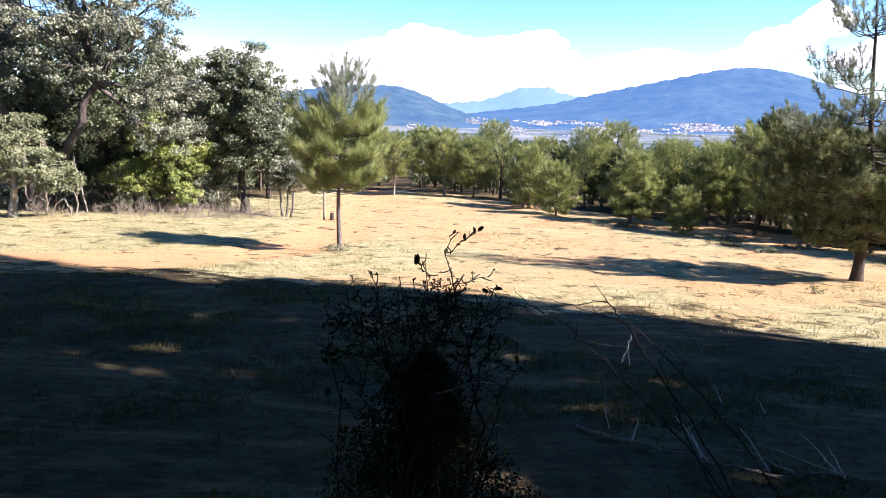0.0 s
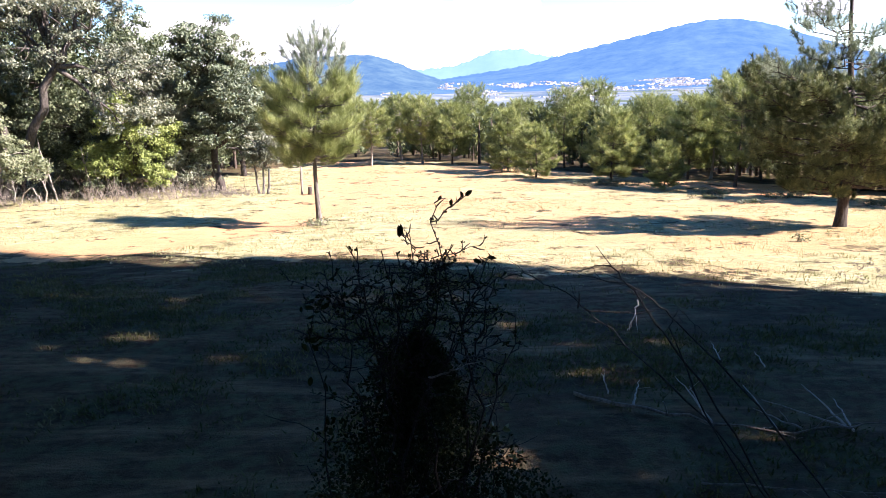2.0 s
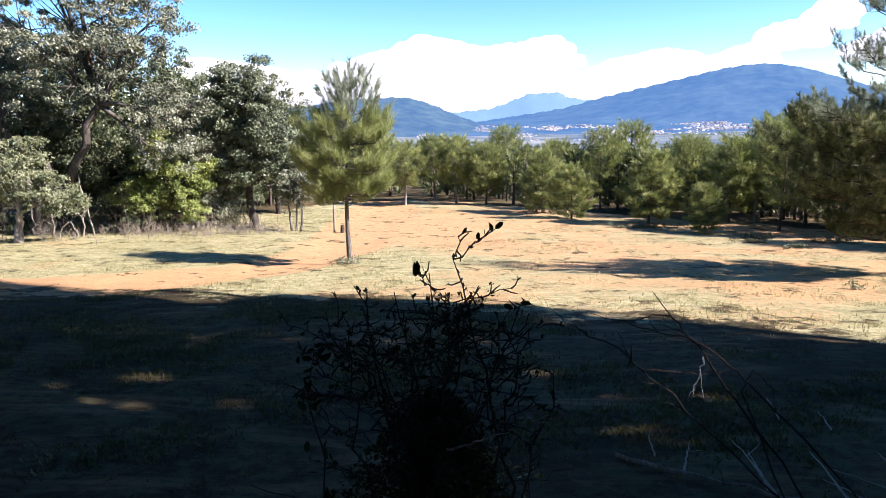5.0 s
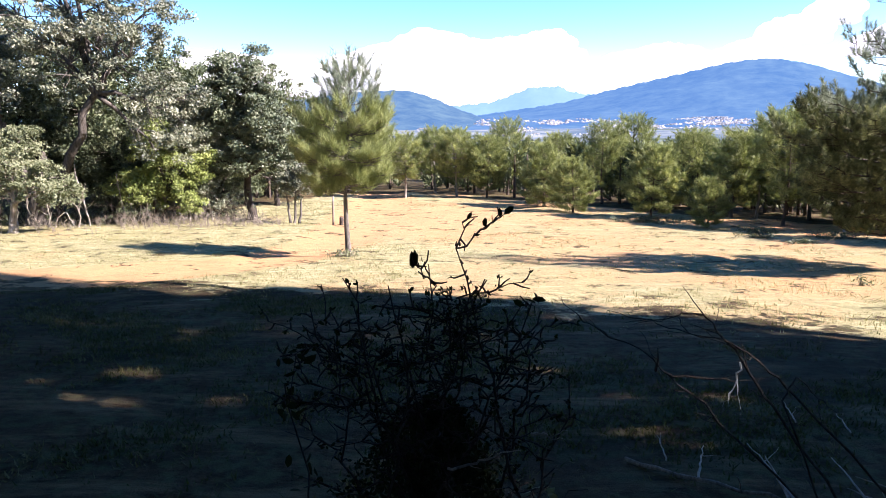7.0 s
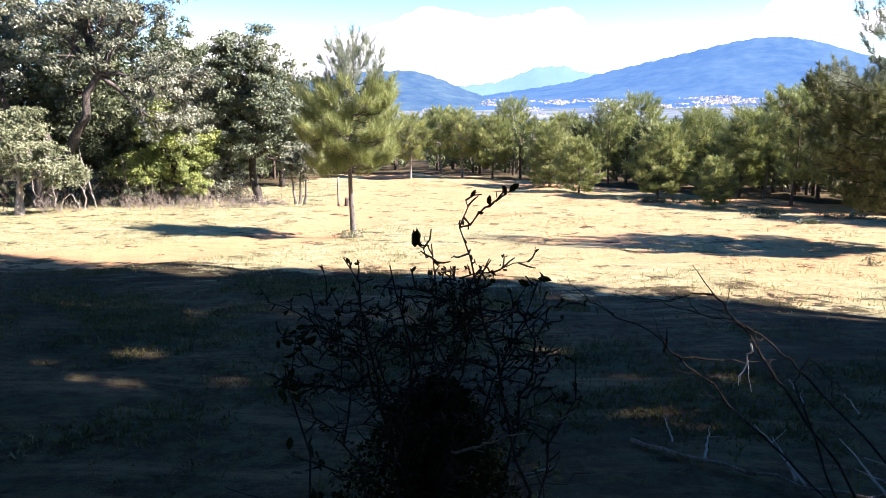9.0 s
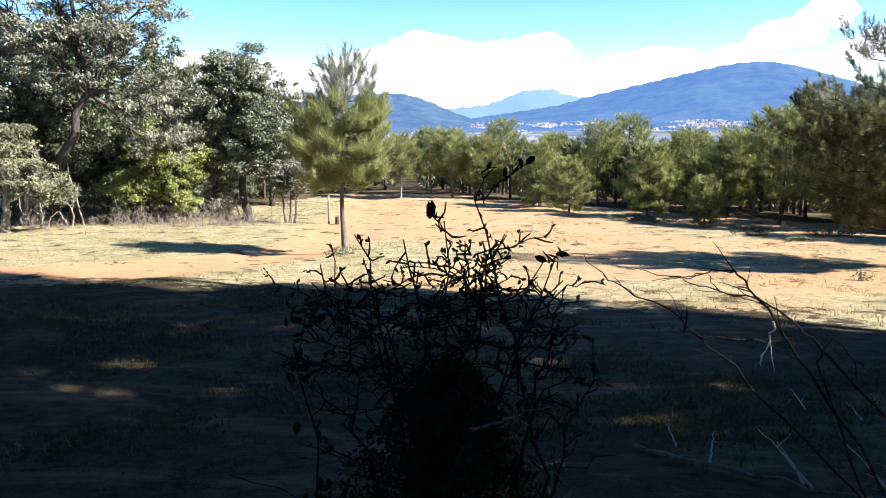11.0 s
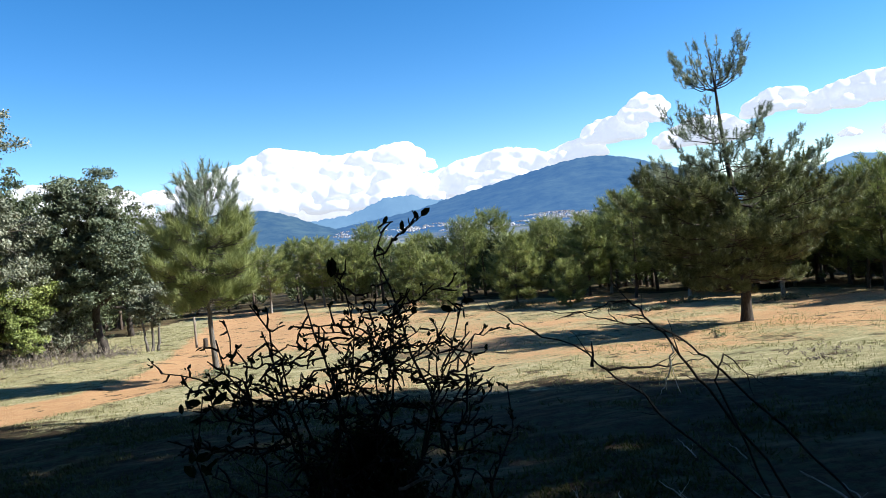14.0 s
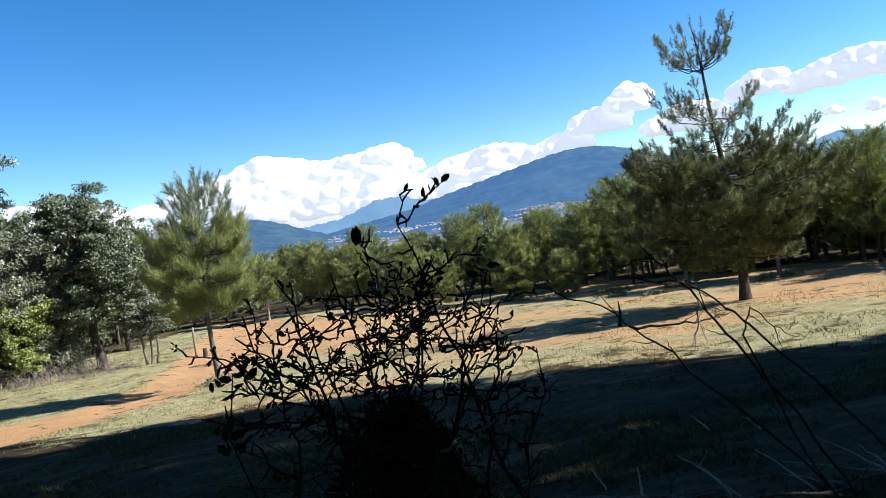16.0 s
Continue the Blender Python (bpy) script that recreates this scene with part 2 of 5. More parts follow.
def needles(P, D, L, n, nl, w, rng, splay=1.0):
    """Needle tufts: along each shoot from P in direction D, n thin needles."""
    k = len(P)
    s = rng.uniform(0, 1, (k, n, 1))
    base = P[:, None] + D[:, None] * (L[:, None, None] * s)
    perp = unit(np.cross(D[:, None], rng.normal(size=(k, n, 3))))
    ang = rng.uniform(0.35, splay, (k, n, 1)) * (1.15 - 0.45 * s)
    d = D[:, None] * np.cos(ang) + perp * np.sin(ang)
    ln = nl * rng.uniform(0.7, 1.2, (k, n, 1))
    tip = base + d * ln
    side = unit(np.cross(d, rng.normal(size=(k, n, 3)))) * w * 0.5
    V = np.stack([base - side, base + side, tip], 2).reshape(-1, 3)
    return V, np.arange(len(V)).reshape(-1, 3)


def leaf_cloud(C, R, n, size, rng, flat=0.75, shell=0.55):
    """Leaves on clumps: C centres (k, 3), R radii (k,), n leaves each; pointed four-sided blades."""
    k = len(C)
    d = unit(rng.normal(size=(k, n, 3)) + np.array([0.2, -0.1, 0.35]))
    r = rng.uniform(shell, 1.0, (k, n, 1)) * R[:, None, None]
    p = C[:, None] + d * r * np.array([1, 1, flat])
    a = unit(rng.normal(size=(k, n, 3)) + d * 0.6)
    nrm = unit(rng.normal(size=(k, n, 3)) * 0.5 + d * 0.9 + np.array([0.1, 0, 0.5]))
    b = unit(np.cross(nrm, a))
    ln = size * rng.uniform(0.65, 1.25, (k, n, 1))
    V = np.stack([p - a * ln * 0.5, p + b * ln * 0.27 + a * ln * 0.05, p + a * ln * 0.5, p - b * ln * 0.27 + a * ln * 0.05], 2).reshape(-1, 3)
    return V, np.arange(len(V)).reshape(-1, 4)


def sstep(a, b, x):
    t = np.clip((x - a) / (b - a), 0, 1)
    return t * t * (3 - 2 * t)


def grade(x, y):
    """Height of the hillside near the clearing."""
    y = np.clip(y, -45, 60)
    return -0.045 * y - 0.065 * (y - 2.5 * np.log((1 + np.exp((y - 15) / 2.5)) / (1 + math.exp(-6)))) - 0.0125 * np.clip(x, -40, 40)


# ---- ground: one sheet from the clearing to the far valley ----
def ripple(x, y, s, seed):
    return np.sin(x * s + 1.3 * np.sin(y * s * 0.7 + seed)) * np.cos(y * s * 1.1 + 1.7 * np.sin(x * s * 0.6 + seed * 2))


ROAD = [(-16, 9.5), (-6.3, 12.2), (-4.0, 14.2), (-3.0, 18.0), (-3.0, 25.0), (-3.3, 33.0), (-4.5, 42.0)]
ROAD_W = [1.7, 1.6, 1.0, 1.1, 1.5, 1.5, 1.2]


def road_near(x, y):
    """1 on the dirt track, falling to 0 at its edges."""
    best = np.full(np.shape(x), -9.0)
    for (ax, ay), (bx, by), wa, wb in zip(ROAD, ROAD[1:], ROAD_W, ROAD_W[1:]):
        t = np.clip(((x - ax) * (bx - ax) + (y - ay) * (by - ay)) / ((bx - ax) ** 2 + (by - ay) ** 2), 0, 1)
        d = np.hypot(x - ax - t * (bx - ax), y - ay - t * (by - ay))
        best = np.maximum(best, 1 - d / (wa + (wb - wa) * t))
    return best


def soil_at(x, y):
    """How bare the earth is: track, the worn middle of the clearing, scattered patches."""
    r = np.clip(0.5 + 1.6 * road_near(x, y), 0, 1.25)
    mid = 0.95 * np.exp(-((x + 0.6) / 2.6) ** 2 - ((y - 24) / 7.0) ** 2)
    streak = 0.35 * np.exp(-((y - 12.6 + 0.12 * x) / 1.1) ** 2) * sstep(0.5, 4, x)
    streak2 = 0.35 * np.exp(-((y - 17.5 + 0.1 * x) / 1.6) ** 2) * sstep(-1, 3, x)
    base = 0.34 * sstep(8, 11, y) * sstep(-3, 0, x) + 0.12
    right = base + 0.14 * sstep(9, 13, x) * sstep(10, 15, y)
    return np.clip(np.maximum(r * sstep(-0.25, 0.15, road_near(x, y)), np.maximum(mid, np.maximum(streak, np.maximum(streak2, right)))), 0, 1.2)


def wood_edge(x, y):
    """0 on the clearing, 1 under the pines beyond its far edge."""
    edge = np.interp(x, [-40, -9, -6, 0, 3, 6, 9, 12, 15, 19, 40], [21.5, 24.5, 36, 36.5, 31.5, 28.5, 24.5, 22.0, 17.5, 12.5, -6])
    return sstep(-0.4, 1.6, y - edge + 0.5 * ripple(x, y, 0.9, 2))


def shade_litter_at(x, y):
    """Fallen leaves and needles: darkening for near tree shade, and the wood's floor."""
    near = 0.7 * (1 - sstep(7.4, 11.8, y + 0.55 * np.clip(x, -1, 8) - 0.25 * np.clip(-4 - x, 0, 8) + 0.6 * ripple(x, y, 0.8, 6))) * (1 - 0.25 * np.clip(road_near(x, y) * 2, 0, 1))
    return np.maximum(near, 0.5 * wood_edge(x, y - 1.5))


def height(x, y):
    r = np.hypot(x, y - 8)
    g = grade(x, y)
    g = g + 0.035 * ripple(x, y, 0.9, 1) + 0.015 * ripple(x, y, 2.7, 3)
    g = g - 0.06 * np.clip(road_near(x, y) * 2, 0, 1)
    far = -40 + 6 * ripple(x, y, 0.004, 2)
    return g + (far - g) * sstep(55, 900, r) * np.where(y > 8, 1.0, sstep(-0.4, 0.3, y / (r + 1e-6)))


def build_ground():
    rr = np.concatenate([np.arange(0.0, 42, 0.25) + 0.001, np.geomspace(42, 4900, 70)])
    na = 300
    aa = np.arange(na) * 2 * math.pi / na
    R, A = np.meshgrid(rr, aa, indexing="ij")
    X, Y = R * np.sin(A), 8 + R * np.cos(A)
    V = np.stack([X, Y, height(X, Y)], -1).reshape(-1, 3)
    i, j = np.meshgrid(np.arange(len(rr) - 1), np.arange(na), indexing="ij")
    j2 = (j + 1) % na
    F = np.stack([i * na + j, (i + 1) * na + j, (i + 1) * na + j2, i * na + j2], -1).reshape(-1, 4)
    me = mesh_of("ground", V, F[:, ::-1], True)
    soil = me.attributes.new("soil", "FLOAT", "POINT")
    soil.data.foreach_set("value", soil_at(V[:, 0], V[:, 1]).astype(np.float32))
    # mask of the ground darkened for tree shade, and of the wood's floor
    lit = me.attributes.new("shade_litter", "FLOAT", "POINT")
    lit.data.foreach_set("value", shade_litter_at(V[:, 0], V[:, 1]).astype(np.float32))
    fr = me.attributes.new("far", "FLOAT", "POINT")
    fr.data.foreach_set("value", sstep(45, 75, np.hypot(V[:, 0], V[:, 1] - 8)).astype(np.float32))
    ob = piece("ground", me, M_GROUND)
    return tagged(ob, "ochre earth hillside with dry pale grass and a dirt track", "ground", kind="structure")


build_ground()


def build_grass():
    rng = np.random.default_rng(5)
    n = 110000
    x, y = rng.uniform(-17, 17, n), 2.0 + 30 * rng.uniform(0, 1, n) ** 1.3
    keep = (soil_at(x, y) + 0.45 * ripple(x, y, 1.3, 4) + rng.uniform(-0.25, 0.25, n) < 0.35) & (shade_litter_at(x, y) < rng.uniform(0.0, 0.45, n))
    x, y = x[keep], y[keep]
    base = np.stack([x, y, height(x, y)], -1)
    k, b = len(base), 4
    lean = rng.normal(size=(k, b, 3)) * np.array([0.7, 0.7, 0]) + np.array([0, 0, 1.0])
    h = (0.018 + 0.06 * rng.uniform(0, 1, (k, 1, 1)) ** 3) * rng.uniform(0.6, 1.3, (k, b, 1))
    foot = base[:, None] + rng.normal(size=(k, b, 3)) * np.array([0.03, 0.03, 0])
    tip = foot + unit(lean) * h
    side = unit(np.cross(lean, rng.normal(size=(k, b, 3)))) * np.array([1, 1, 0]) * 0.006
    V = np.stack([foot - side, foot + side, tip], 2).reshape(-1, 3)
    ob = piece("grass", mesh_of("grass", V, np.arange(len(V)).reshape(-1, 3)), M_GRASS)
    tagged(ob, "short dry straw-coloured grass over the clearing", "grass", kind="stuff")


build_grass()


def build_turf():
    """Short turf in patches near the viewer, its blades darkened for the tree shade."""
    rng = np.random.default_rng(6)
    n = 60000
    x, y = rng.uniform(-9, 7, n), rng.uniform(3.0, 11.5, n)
    keep = (ripple(x, y, 1.4, 5) + 0.7 * ripple(x, y, 3.3, 7) + rng.normal(size=n) * 0.35 > 0.25) & (road_near(x, y) < 0.05) & (shade_litter_at(x, y) > rng.uniform(0.15, 0.5, n))
    x, y = x[keep], y[keep]
    base = np.stack([x, y, height(x, y)], -1)
    k, b = len(base), 4
    lean = rng.normal(size=(k, b, 3)) * np.array([0.8, 0.8, 0]) + np.array([0, 0, 1.0])
    foot = base[:, None] + rng.normal(size=(k, b, 3)) * np.array([0.03, 0.03, 0])
    tip = foot + unit(lean) * rng.uniform(0.02, 0.055, (k, b, 1))
    side = unit(np.cross(lean, rng.normal(size=(k, b, 3)))) * np.array([1, 1, 0]) * 0.007
    V = np.stack([foot - side, foot + side, tip], 2).reshape(-1, 3)
    ob = piece("turf", mesh_of("turf", V, np.arange(len(V)).reshape(-1, 3)), M_TURF_SHADE)
    tagged(ob, "green and brown turf darkened to match the tree shade", "grass", kind="stuff")


build_turf()


# ---- distance: mountains, town, clouds ----
def ridge(name, label, prof, r_foot, r_top, material, seed, foot=-40.0, rough=1.0):
    """A mountain range: crest heights (azimuth, elevation in degrees) as seen from the clearing, at r_top metres."""
    az, el = np.array(prof).T
    a = np.linspace(az[0], az[-1], 240)
    e = np.interp(a, az, el)
    ker = np.hanning(15) / np.hanning(15).sum()
    e = np.convolve(np.pad(e, 7, mode="edge"), ker, "valid")
    e0 = e
    e = e + rough * (0.03 * np.sin(a * 5 + seed) + 0.02 * np.sin(a * 13 + seed * 2) + 0.012 * np.sin(a * 31 + seed))
    u = np.concatenate([np.linspace(0, 1, 40), np.linspace(1.03, 1.35, 8)])
    A, U = np.meshgrid(np.radians(a), u, indexing="ij")
    R = r_foot + (r_top - r_foot) * U
    crest = np.tan(np.radians(e0))[:, None] * r_top + 1.6
    jag = (np.tan(np.radians(e)) - np.tan(np.radians(e0)))[:, None] * r_top * sstep(0.86, 1.0, U)
    W = U * (1 - np.clip(U, 0, 1))
    rough_ = np.array([noise.fractal((r_ * math.sin(x) / 260, r_ * math.cos(x) / 420, seed), 0.9, 2.1, 6) for x, r_ in zip(A.ravel(), R.ravel())]).reshape(A.shape)
    gully = 0.3 * W * rough_
    Z = foot + (crest - foot) * (np.where(U <= 1, np.clip(U, 0, 1) ** 1.15 + gully, 1 - (U - 1) * 1.5)) + jag
    V = np.stack([R * np.sin(A), R * np.cos(A), Z], -1).reshape(-1, 3)
    i, j = np.meshgrid(np.arange(len(a) - 1), np.arange(len(u) - 1), indexing="ij")
    m = len(u)
    F = np.stack([i * m + j, (i + 1) * m + j, (i + 1) * m + j + 1, i * m + j + 1], -1).reshape(-1, 4)
    ob = piece(name, mesh_of(name, V, F, True), material)
    return tagged(ob, label, "mountain", kind="structure")


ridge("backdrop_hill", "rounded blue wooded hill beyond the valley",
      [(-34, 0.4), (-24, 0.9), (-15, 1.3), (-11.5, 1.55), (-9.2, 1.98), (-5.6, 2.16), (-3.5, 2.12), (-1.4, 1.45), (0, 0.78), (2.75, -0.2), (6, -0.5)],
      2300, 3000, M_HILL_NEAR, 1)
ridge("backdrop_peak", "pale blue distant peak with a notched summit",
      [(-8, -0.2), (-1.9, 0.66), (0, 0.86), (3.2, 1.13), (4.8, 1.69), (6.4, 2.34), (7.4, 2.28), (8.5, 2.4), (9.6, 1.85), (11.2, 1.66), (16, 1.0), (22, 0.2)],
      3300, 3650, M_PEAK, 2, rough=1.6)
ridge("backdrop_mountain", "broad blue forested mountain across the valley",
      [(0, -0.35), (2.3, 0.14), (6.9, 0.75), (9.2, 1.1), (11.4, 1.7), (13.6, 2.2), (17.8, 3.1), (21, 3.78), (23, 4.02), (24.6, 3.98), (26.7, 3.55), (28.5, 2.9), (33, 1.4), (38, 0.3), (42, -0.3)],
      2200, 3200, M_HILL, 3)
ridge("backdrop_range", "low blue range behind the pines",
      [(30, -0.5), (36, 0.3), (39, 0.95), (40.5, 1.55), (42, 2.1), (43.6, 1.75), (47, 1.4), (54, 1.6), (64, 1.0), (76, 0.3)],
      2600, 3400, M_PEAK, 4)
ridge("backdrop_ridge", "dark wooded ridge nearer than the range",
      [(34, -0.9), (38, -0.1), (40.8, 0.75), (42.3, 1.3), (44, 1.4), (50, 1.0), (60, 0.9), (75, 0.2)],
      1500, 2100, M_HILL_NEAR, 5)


def build_valley():
    """The valley floor between the clearing's woods and the mountains, its haze a glow."""
    a = np.radians(np.linspace(-46, 70, 90))
    r = np.geomspace(420, 2650, 60)
    R, A = np.meshgrid(r, a, indexing="ij")
    X, Y = R * np.sin(A), R * np.cos(A)
    Z = height(X, Y) + 1.0 + 3.0 * np.array([noise.noise((x / 160, y / 160, 3)) for x, y in zip(X.ravel(), Y.ravel())]).reshape(X.shape)
    n = len(a)
    i, j = np.meshgrid(np.arange(len(r) - 1), np.arange(n - 1), indexing="ij")
    F = np.stack([i * n + j, i * n + j + 1, (i + 1) * n + j + 1, (i + 1) * n + j], -1).reshape(-1, 4)
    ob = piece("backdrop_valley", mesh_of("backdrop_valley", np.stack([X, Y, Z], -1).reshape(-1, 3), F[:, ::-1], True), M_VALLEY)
    tagged(ob, "hazy valley floor with woods and pale fields", "valley", kind="structure")


build_valley()
# ---- trees ----
def curve_pts(p0, p1, sag, n=6, wob=0.0, rng=None):
    s = np.linspace(0, 1, n)[:, None]
    P = np.asarray(p0) + (np.asarray(p1) - np.asarray(p0)) * s + np.array([0, 0, 1.0]) * (sag * 4 * s * (1 - s))
    if wob and rng is not None:
        P[1:-1] += rng.normal(size=(n - 2, 3)) * wob
    return P


def zigzag(p0, p1, n, amp, rng):
    s = np.linspace(0, 1, n)[:, None]
    P = np.asarray(p0) + (np.asarray(p1) - np.asarray(p0)) * s
    P[1:-1] += rng.normal(size=(n - 2, 3)) * amp
    return P


def pine(H, base, rad, seed, gap=0.3, per=6, nn=30, nl=0.16, w=0.008, lean=0.0, trunk_r=0.08, bark_m=None, leaf_m=None, label="", spread=0.1, up=0.75, inner=0.35, rise=(0.02, 0.75), whorls=(), brush=(34, 0.1, 0.007), shoot=0.2, splay=1.0, split=False, name="pine_tree"):
    """A pine: trunk, whorls of limbs that turn up at their ends, side branchlets in a fan, and upright shoots ringed with needles.
    rad(u): crown radius, u from its base to the top. whorls: (height, reach, rise, limbs) of an open top."""
    rng = np.random.default_rng(seed)
    root = new(name)
    ax = lambda h: np.array([lean * h * h / H + 0.03 * math.sin(h * 1.7 + seed), 0.03 * math.sin(h * 1.3 + seed * 2), h])
    zz = np.array([0, 0, 1.0])
    tk = Tubes(9)
    hs = np.linspace(-0.12, H * 0.97, 16)
    flare = 1 + 0.35 * np.exp(-np.clip(hs, 0, 9) / 0.12)
    tk.add([ax(h) for h in hs], trunk_r * flare * (1 - 0.93 * (np.clip(hs, 0, H) / H) ** 0.85))
    bark_m = bark_m or M_BARK_PINE
    P, D, L = [], [], []

    def limb(h, a, ln, lift, first, step, r0, store, wander=0.02):
        d = np.array([math.cos(a), math.sin(a), 0])
        sd = np.array([-d[1], d[0], 0])
        s = np.linspace(0, 1, 8)[:, None]
        pts = ax(h) + d * ln * np.sin(s * 1.25) / math.sin(1.25) + zz * (lift * s ** 1.9 - 0.05 * ln * np.sin(s * math.pi))
        pts[1:-1] += rng.normal(size=(6, 3)) * wander * ln
        lb = Tubes(5) if split else tk
        lb.add(pts, np.linspace(r0, 0.004, 8))
        at = first
        while at <= 1.0:
            f = min(at, 0.999) * 7
            i = int(f)
            p = pts[i] + (pts[i + 1] - pts[i]) * (f - i)
            for sg in (-1, 1):
                bl = (0.34 * ln * (1.12 - at) + 0.05) * rng.uniform(0.5, 1.15)
                e = p + (d * 0.75 + sd * sg * 0.8) * bl + zz * bl * rng.uniform(0.0, 0.5)
                lb.add(np.array([p, (p + e) / 2 - zz * 0.01, e]), [r0 * 0.35 + 0.002, 0.004, 0.003])
                for q in range(1 + int(bl / 0.16)):
                    c = p + (e - p) * rng.uniform(0.45, 1.0)
                    store.append((c, d * rng.uniform(0.1, 0.5) + sd * sg * rng.uniform(-0.1, 0.4) + zz * up + rng.normal(size=3) * 0.16, shoot * rng.uniform(0.6, 1.35)))
            store.append((p, d * 0.3 + zz * up + rng.normal(size=3) * 0.2, shoot * rng.uniform(0.6, 1.2)))
            at += step / max(ln, 0.2) * rng.uniform(0.7, 1.3)
        store.append((pts[-1], d * 0.5 + zz * up, shoot * 1.3))
        if split:
            limbs.append(piece("limb", lb.mesh("limb"), bark_m))

    dense, open_, limbs = [], [], []
    h, turn = base, rng.uniform(0, 6)
    stop = whorls[0][0] if whorls else H * 0.93
    while h < stop:
        u = (h - base) / (H - base)
        turn += 0.7
        for q in range(per):
            a = turn + q * 2 * math.pi / per + rng.normal() * 0.2
            ln = rad(u) * rng.uniform(0.68, 1.12)
            if ln > 0.1:
                limb(h + rng.normal() * 0.06, a, ln, ln * (rise[0] + (rise[1] - rise[0]) * u + rng.normal() * 0.07), inner, spread, max(0.005, min(0.02, trunk_r * 0.2 * min(1, ln))), dense)
        h += gap * rng.uniform(0.8, 1.2)
    for wh, reach, lift, k in whorls:
        turn += 0.9
        for q in range(k):
            a = turn + q * 2 * math.pi / k + rng.normal() * 0.22
            limb(wh + rng.normal() * 0.06, a, reach * rng.uniform(0.55, 1.1), lift * rng.uniform(0.7, 1.05), 0.42, 0.15, 0.013, open_, 0.03)
    for q in range(5):
        (open_ if whorls else dense).append((ax(H * (0.88 + 0.025 * q)), rng.normal(size=3) * 0.3 + zz * 1.2, 0.28))
    P, D, L = (np.array(k) for k in zip(*dense))
    trunk = piece("trunk", tk.mesh("trunk"), bark_m, root)
    for lb in limbs:
        lb.parent = trunk
    piece("crown", mesh_of("crown", *needles(P, unit(D), L, nn, nl, w, rng, splay)), leaf_m or M_NEEDLE, root)
    if whorls:
        P, D, L = (np.array(k) for k in zip(*open_))
        piece("spire", mesh_of("spire", *needles(P, unit(D), L, *brush, rng, splay)), M_SHOOT_LIT, root, "grey-green upright shoots, paled to look sunlit")
    return tagged(root, label, "tree")


def broadleaf(lobes, seed, trunk_r, leaf_m, bark_m, label, n_leaf=170, leaf=0.075, clump=0.5, stems=None, dens=1.0, flat=0.6, inner=0.33, name="oak_tree", category="tree"):
    """A broad-leaved tree: stems to a fork, limbs to each lobe (x, y, z, radius), clumps of leaves over the lobes."""
    rng = np.random.default_rng(seed)
    root = new(name)
    lobes = np.array(lobes, float)
    tk = Tubes(9)
    cen = lobes[:, :3].mean(0)
    low = lobes[:, 2].min()
    stems = stems or [(0.0, 0.0, cen[0] * 0.35, cen[1] * 0.35, max(0.5, low * 0.75))]
    tops = []
    for sx, sy, tx, ty, tz in stems:
        pts = curve_pts((sx, sy, -0.15), (tx, ty, tz), 0.0, 8, min(0.045, 0.3 * trunk_r) * tz ** 0.5, rng)
        rr = trunk_r * np.linspace(1, 0.62, 8) * (1 + 0.5 * np.exp(-np.linspace(0, tz, 8) / 0.15))
        tk.add(pts, rr)
        tops.append(pts[-1])
    trunk = piece("trunk", tk.mesh("trunk"), bark_m, root)
    tops = np.array(tops)
    C, R, X = [], [], []
    for x, y, z, r in lobes:
        c = np.array([x, y, z])
        t0 = tops[np.argmin(np.linalg.norm(tops - c, axis=1))]
        pts = curve_pts(t0, c, 0.08 * np.linalg.norm(c - t0), 7, 0.06 * r, rng)
        lb = Tubes(6)
        lb.add(pts, np.linspace(trunk_r * 0.5, 0.02, 7))
        # sprays of leaves on boughs near the lobe's skin, with gaps between them
        k = max(5, int(dens * 6.5 * (r / clump) ** 2))
        d = unit(rng.normal(size=(k, 3)) + np.array([0, 0, 0.25]))
        q = c + d * r * rng.uniform(0.55, 1.08, (k, 1)) * np.array([1, 1, 0.9])
        for i in range(0, k, 2):
            a = pts[rng.integers(3, 7)]
            lb.add(curve_pts(a, q[i], 0.03, 4, 0.04 * r, rng), [0.022 * (0.5 + r * 0.4), 0.014, 0.009, 0.004])
        piece("limb", lb.mesh("limb"), bark_m, trunk)
        C.append(q)
        R.append(clump * rng.uniform(0.4, 1.05, k))
        ki = max(1, int(k * inner))
        X.append(c + unit(rng.normal(size=(ki, 3))) * r * rng.uniform(0.0, 0.55, (ki, 1)))
    V, F = leaf_cloud(np.concatenate(C), np.concatenate(R), n_leaf, leaf, rng, flat, 0.25)
    X = np.concatenate(X)
    V2, F2 = leaf_cloud(X, np.full(len(X), clump * 0.9), n_leaf // 2, leaf * 1.2, rng, 0.8, 0.2)
    V, F = np.concatenate([V, V2]), np.concatenate([F, F2 + len(V)])
    piece("crown", mesh_of("crown", V, F), leaf_m, root)
    return tagged(root, label, category)


def plant(ob, x, y, turn=0.0, sink=0.03, scale=1.0):
    ob.matrix_basis = pose(x, y, float(height(np.float64(x), np.float64(y))) - sink, 0, 0, turn)
    ob.scale = (scale,) * 3
    return ob


# the large pine at the edge of the clearing: dense skirt, open spire
def big_skirt(u):
    return 1.3 + 1.0 * u / 0.14 if u < 0.14 else 2.3 - 0.5 * ((u - 0.14) / 0.3) ** 2


def round_crown(u):
    return 0.75 + 0.55 * u / 0.2 if u < 0.2 else (1.3 - 0.2 * (u - 0.2) / 0.3 if u < 0.5 else 1.1 - 0.5 * (u - 0.5) / 0.2)


